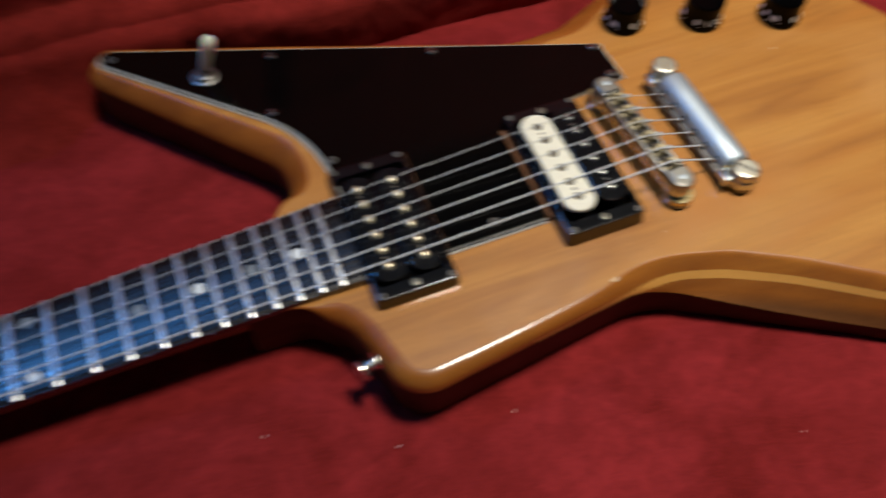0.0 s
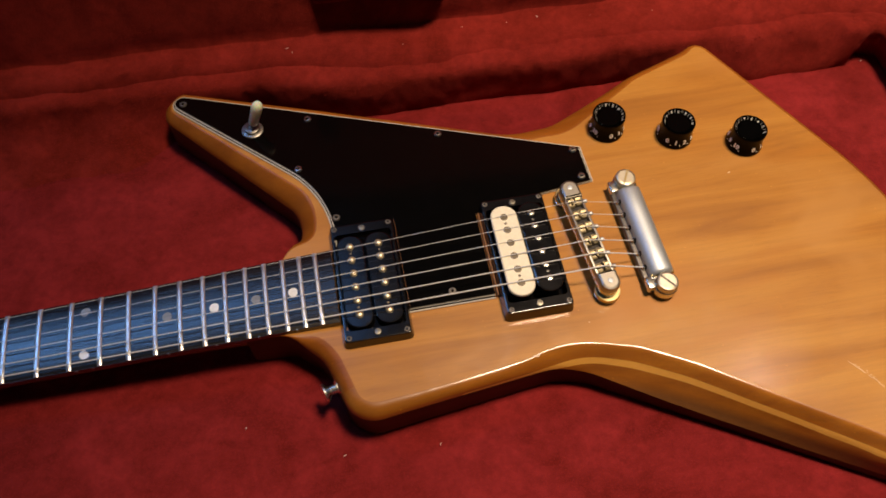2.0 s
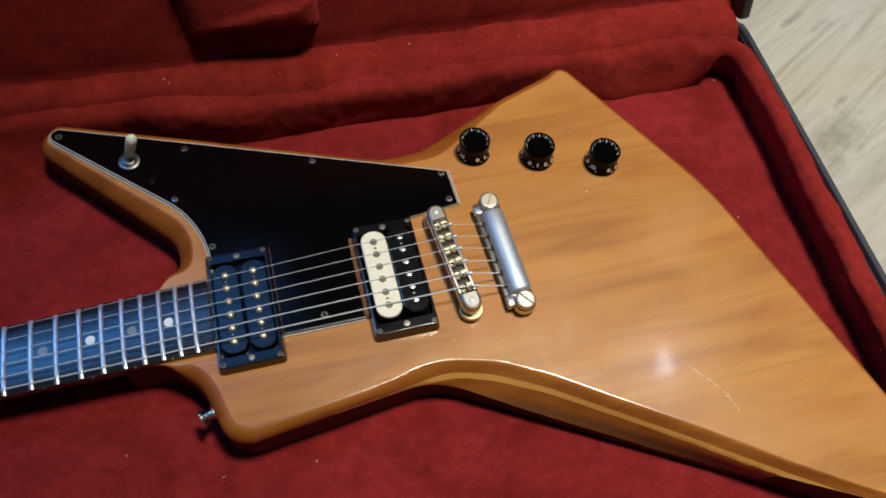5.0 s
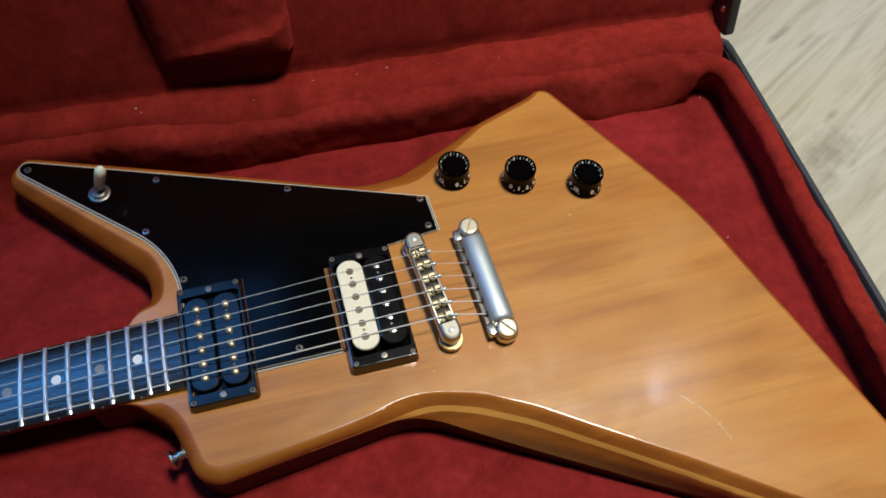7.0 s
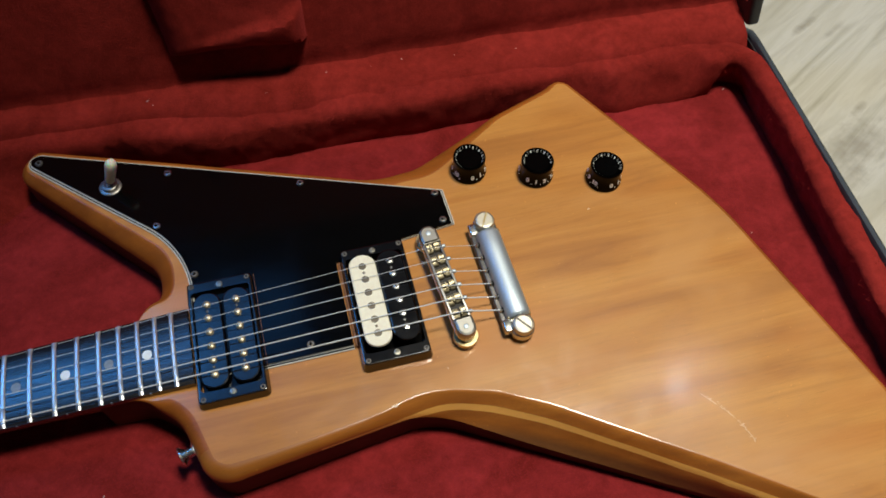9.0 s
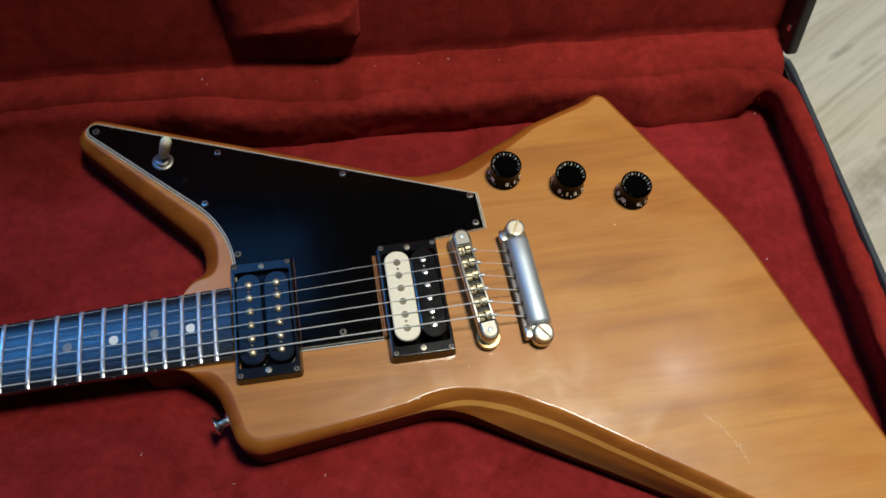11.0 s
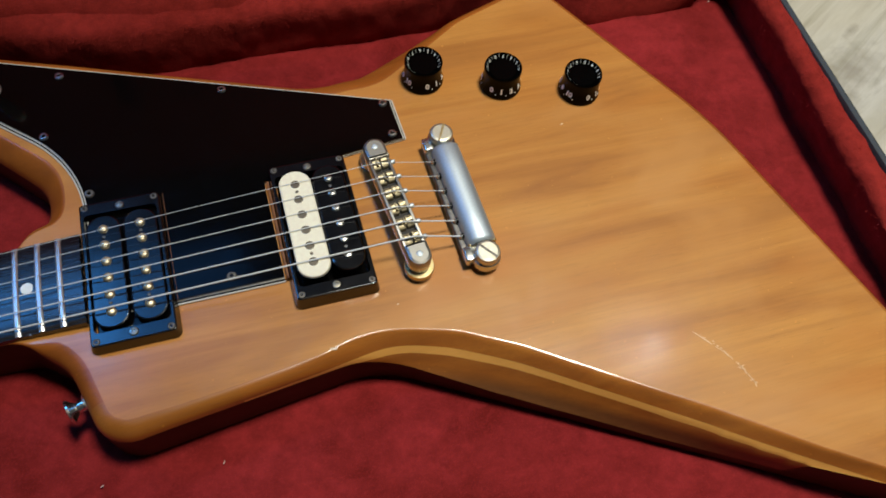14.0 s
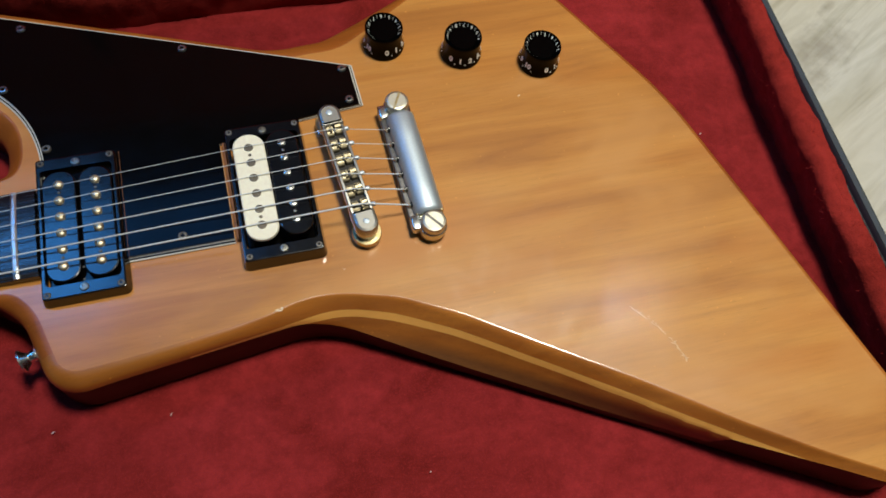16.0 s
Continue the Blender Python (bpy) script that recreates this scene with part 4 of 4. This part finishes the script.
tail = part("tailpiece", tail_bar(), CHROME, guitar, "satin metal stop tailpiece bar")
ledge = box(-0.0118, -0.0070, -0.0405, 0.0405, 0.0022, 0.0070, 0.0009)
ledge.transform(TP)
part("ledge", ledge, DARK_STEEL, tail, "dark ledge along the front of the tailpiece")
for s in (1, -1):
    turn = TP if s > 0 else TP @ pose(0, 0, 0, 0, 0, 180)
    lug = fillet([(-0.0075, 0.0315, 0.0012), (0.0075, 0.0315, 0.0012), (0.0078, 0.0480, 0.0070), (-0.0078, 0.0480, 0.0070)], 0.001)
    part("lug", slab(lug, 0.0040, 0.0086, 0.0009, at=turn), NICKEL, tail, "worn nickel end of the tailpiece")
    part("stud_bushing", lathe([(0.0070, 0.0001), (0.0070, 0.0018), (0.0058, 0.0024), (0.0040, 0.0025), (0.0040, 0.0042)], 28), BRASS, tail, "", turn @ Matrix.Translation((0, 0.0406, 0)))
    stud = part("stud", lathe([(0.0066, 0.0086), (0.0070, 0.0092), (0.0070, 0.0128), (0.0064, 0.0138), (0.0052, 0.0142)], 32), STUD_METAL, tail, "large slotted metal stud", turn @ Matrix.Translation((0, 0.0406, 0)))
    part("slot", slot_bar(0.0014, 0.0125, 0.0142), BRASS if s > 0 else DARK_STEEL, tail, "screw slot", turn @ Matrix.Translation((0, 0.0406, 0)) @ pose(0, 0, 0, 0, 0, (60 if s > 0 else -55 + 180)))
    ear = box(-0.0118, -0.0060, 0.0330, 0.0420, 0.0040, 0.0098, 0.0010)
    ear.transform(TP if s > 0 else TP @ Matrix.Scale(-1, 4, (0, 1, 0)))
    bmesh.ops.recalc_face_normals(ear, faces=ear.faces[:])
    part("ear", ear, NICKEL, tail, "small metal ear beside the stud")
    band = box(-0.0080, 0.0080, 0.0318, 0.0338, 0.0040, 0.0104, 0.0008)
    band.transform(turn)
    part("band", band, BRASS, tail, "worn gold band beside the stud")
    part("set_screw", lathe([(0.0012, 0), (0.0012, 0.003)], 10), NICKEL, tail, "", turn @ Matrix.Translation((-0.0068 * s, 0.0345, 0.0075)) @ pose(0, 0, 0, 0, -90 * s, 0))
for k, (y, r) in enumerate(STRINGS):
    part("string_hole", lathe([(0.0018, 0), (0.0018, 0.0005)], 14), BLACK_PLASTIC, tail, "", TP @ Matrix.Translation((-0.0083, y, 0.0086)) @ pose(0, 0, 0, 0, -90, 0))
    part("ball_end", lathe([(0.0008, 0), (0.0013, 0.0004), (0.0013, 0.0010), (0.0006, 0.0015)], 12), BRIGHT_NICKEL, tail, "", TP @ Matrix.Translation((-0.0092, y, 0.0082)) @ pose(0, 0, 0, 0, -80, 0))

# ---- strings ----
for k, (y, r) in enumerate(STRINGS):
    sx = (-0.0022, -0.0012, 0.0, -0.0018, -0.0006, 0.0008)[k]
    p = BR @ Vector((sx, y, 0.0172 + r))
    q = TP @ Vector((-0.0084, y, 0.0082))
    e = Vector((-0.630, 0.0122 - 0.0065 * k, -0.0158 + 0.0002 * k))
    part("string", tube([q, p + Vector((0.0015, 0, -0.0004)), p, p + (e - p) * 0.02, e], r, 8), STRING, guitar, "thin plain steel string" if k < 3 else "wound steel string")

# ---- switch, knobs, strap button ----
DARK_NICKEL = metal("dull_nickel", (0.34, 0.33, 0.31), 0.34, (0.20, 0.18, 0.15), 0.5, 300.0)
SW = Matrix.Translation((-0.2093, 0.1357, 0.0030))
switch = part("toggle_switch", lathe([(0.0078, 0.0), (0.0078, 0.0006), (0.0074, 0.0009), (0.0055, 0.0010)], 32), DARK_NICKEL, guitar, "three-way switch with a cream tip and metal washer", SW)
part("switch_nut", lathe([(0.0052, 0.0009), (0.0054, 0.0012), (0.0054, 0.0026), (0.0046, 0.0032), (0.0032, 0.0032), (0.0026, 0.0023)], 24), DARK_NICKEL, switch, "", SW)
LEAN = SW @ pose(0, 0, 0.002, 0, 20, 0)
part("lever", lathe([(0.0017, 0.0), (0.0017, 0.010)], 14), NICKEL, switch, "", LEAN)
part("switch_tip", lathe([(0.0026, 0.0050), (0.0033, 0.0060), (0.0036, 0.012), (0.0039, 0.019), (0.0040, 0.0225), (0.0036, 0.0250), (0.0026, 0.0268), (0.0012, 0.0276)], 24), IVORY, switch, "rounded cream plastic tip", LEAN)


def numeral(n, place, bold=0.0003):
    """One digit of the printed scale, as a flat mesh."""
    curve = bpy.data.curves.new("numeral", "FONT")
    curve.body, curve.size, curve.align_x, curve.align_y, curve.offset = str(n), 0.0046, "CENTER", "CENTER", bold
    ob = bpy.data.objects.new("numeral", curve)
    flat = bpy.data.meshes.new_from_object(ob)
    bm = bmesh.new()
    bm.from_mesh(flat)
    bm.transform(place)
    bpy.data.objects.remove(ob)
    bpy.data.curves.remove(curve)
    bpy.data.meshes.remove(flat)
    return bm


def knob(x, y, zero):
    at = Matrix.Translation((x, y, 0.0004))
    ob = part("control_knob", lathe([(0.0130, 0.0), (0.0131, 0.0006), (0.0130, 0.0018), (0.0125, 0.0034), (0.0119, 0.0058), (0.0116, 0.0086), (0.0115, 0.0116), (0.0117, 0.0146), (0.0117, 0.0155), (0.0115, 0.0161), (0.0112, 0.0163), (0.0109, 0.0161), (0.0088, 0.0130), (0.0082, 0.0129), (0.0060, 0.0129)], 48), KNOB_PLASTIC, guitar, "black numbered control knob", at)
    part("top_disc", lathe([(0.0086, 0.0128), (0.0085, 0.0135), (0.0082, 0.0138), (0.0060, 0.0138)], 40), KNOB_PLASTIC, ob, "black disc sunk in the top", at)
    for n in range(11):
        # round the side; small copies in the top's sloping ring paint their refraction
        a = radians(zero + 30.0 * n)
        side = pose(0.01178 * math.cos(a), 0.01178 * math.sin(a), 0.0060, 0, 0, math.degrees(a) + 90) @ pose(0, 0, 0, 77, 0, 0) @ pose(0, 0, 0.00045)
        part("numeral", numeral(n, side), PRINT, ob, "small white number", at, smooth=False)
        part("tick", box(-0.00035, 0.00035, -0.0002, 0.0002, 0, 0.0007), PRINT, ob, "", at @ pose(0.01252 * math.cos(a + 0.26), 0.01252 * math.sin(a + 0.26), 0.0031, 0, 0, math.degrees(a + 0.26) + 90))
        if math.sin(a) > -0.55:
            ring = pose(0, 0, 0, 0, 0, math.degrees(a)) @ pose(0.0099, 0, 0.01470, 0, -55.9, 0) @ pose(0, 0, 0.0002, 0, 0, 90) @ Matrix.Diagonal((0.62, 0.62, 1, 1))
            part("numeral", numeral(n, ring, 0.0001), REFRACTED_PRINT, ob, "small white number", at, smooth=False)
            part("tick", box(-0.0010, 0.0010, -0.00022, 0.00022, 0, 0.00016), DIM_PRINT, ob, "", at @ pose(0, 0, 0, 0, 0, math.degrees(a) + 15) @ pose(0.0100, 0, 0.01485, 0, -55.9, 0))
    return ob


knob(0.0420, 0.0925, -92)
knob(0.0887, 0.0778, -138)
knob(0.1360, 0.0625, -87)

button_at = Matrix.Translation((-0.1722, -0.0620, -0.0125)) @ look((0, 0, 0), (0.95, 0.30, -0.0)) @ Matrix.Scale(1.06, 4)
part("strap_button", lathe([(0.0052, -0.001), (0.0052, 0.0012), (0.0030, 0.0025), (0.0026, 0.0055), (0.0045, 0.0078), (0.0058, 0.0086), (0.0058, 0.0096), (0.0040, 0.0104), (0.0012, 0.0104)], 24), BRIGHT_NICKEL, guitar, "shiny metal strap button", button_at)

# ---- wear on the lacquer ----


def ribbon(points, widths, z):
    bm = bmesh.new()
    pts = [Vector((*p, z)) for p in points]
    rows = []
    for i, p in enumerate(pts):
        d = (pts[min(i + 1, len(pts) - 1)] - pts[max(i - 1, 0)]).normalized()
        s = Vector((-d.y, d.x, 0)) * widths[i]
        rows.append([p - s, p + s, p + s - Vector((0, 0, 0.0003)), p - s - Vector((0, 0, 0.0003))])
    rings(bm, rows)
    return bm


rng = random.Random(4)
arc = [(0.137 + 0.020 * math.sin(1.5 * t), -0.108 - 0.037 * t) for t in [i / 24 for i in range(25)]]
for first in (0, 3, 7, 10, 14, 18, 21):
    bit = [(x + rng.uniform(-0.0004, 0.0004), y + rng.uniform(-0.0003, 0.0003)) for x, y in arc[first:first + rng.choice((4, 4, 5))]]
    part("scratch", ribbon(bit, [rng.uniform(0.00010, 0.00040) for _ in bit], 0.00006), SCRATCH, body, "short pale scratch in the lacquer")
for i in range(16):
    x, y = arc[min(24, int(2 + 22 * rng.random() ** 0.7))]
    x, y, a, size = x + rng.gauss(0, 0.0009), y + rng.gauss(0, 0.0006), rng.uniform(-0.9, 0.2), rng.uniform(0.0006, 0.0017)
    part("scratch", ribbon([(x - size * math.cos(a), y - size * math.sin(a)), (x, y + 0.0001), (x + size * math.cos(a), y + size * math.sin(a))], [0.00005, rng.uniform(0.00014, 0.00034), 0.00005], 0.00006), SCRATCH, body, "short pale scratch in the lacquer")
# chips by the front edge, and a pale streak below the last knob
for x, y, s in ((-0.0500, -0.0695, 0.0020), (-0.0485, -0.0688, 0.0010), (0.1165, 0.0395, 0.0010), (-0.012, -0.0535, 0.0006)):
    bm = bmesh.new()
    pts = [(x - s + 2 * s * k / 5, y + rng.uniform(-0.3, 0.3) * s) for k in range(6)]
    part("chip", ribbon(pts, [0.0001 + 0.4 * s * math.sin(math.pi * (k + 0.5) / 6) * rng.uniform(0.5, 1) for k in range(6)], 0.00008), CHIP, body, "small pale mark on the lacquer")

# ---- lint on the plush ----
bm = bmesh.new()
near = [(-0.1758, -0.0985), (-0.1161, -0.1024), (0.0122, -0.1639), (0.2449, 0.0105), (0.286, 0.149), (-0.235, -0.07)]
spots = [(x, y, BED + 0.0006, 0.0006) for x, y in near]
spots += [(rng.uniform(-0.42, 0.27), rng.uniform(-0.24, 0.15), BED + 0.0006, rng.uniform(0.0002, 0.0004)) for _ in range(8)]
# some on the lid's lining, set down on its surface
draped = lid_lining()
draped.transform(TURNED)
cloth = BVHTree.FromBMesh(draped)
draped.free()
for x, y, size in ((-0.1774, 0.205, 0.0007), (-0.1742, 0.2015, 0.0005), (-0.0421, 0.203, 0.0004), (-0.0068, 0.203, 0.0004), (0.0178, 0.2035, 0.0006), (-0.212, 0.195, 0.0004), (0.06, 0.199, 0.0003), (0.11, 0.195, 0.0004), (-0.09, 0.194, 0.0003)):
    ground = cloth.ray_cast(Vector((x, y, 0.06)), Vector((0, 0, -1)))[0]
    if ground:
        spots.append((x, y, ground.z + size * 0.3, size))
for x, y, z, size in spots:
    bmesh.ops.create_icosphere(bm, subdivisions=1, radius=size, matrix=Matrix.LocRotScale((x, y, z), Euler((0, 0, rng.uniform(0, 3))), (rng.uniform(1, 2.4), 0.7, 0.6)))
tagged(part("lint", bm, LINT), "tiny white lint specks on the red plush", "lint", kind="stuff")

# ---- floor planks, last ----
plank_bm = box(-0.64, 0.64, -0.1645, 0.1645, -0.008, 0.0, 0)
plank_me = bpy.data.meshes.new("plank")
bmesh.ops.bevel(plank_bm, geom=list(plank_bm.edges), offset=0.0004, segments=1, affect="EDGES")
plank_bm.to_mesh(plank_me)
plank_bm.free()
plank_me.materials.append(OAK)
GRAIN = 28.7
PLANKS = pose(0.424, 0.141, FLOOR_Z, 0, 0, GRAIN)
for i in range(-8, 8):
    for j in range(-2, 3):
        m = PLANKS @ Matrix.Translation((1.2815 * j + (0.47 * i) % 1.2815, 0.3295 * i, 0))
        if abs(m.translation.x) < 1.7 and abs(m.translation.y) < 1.4:
            part("plank", plank_me, None, floor, at=m)
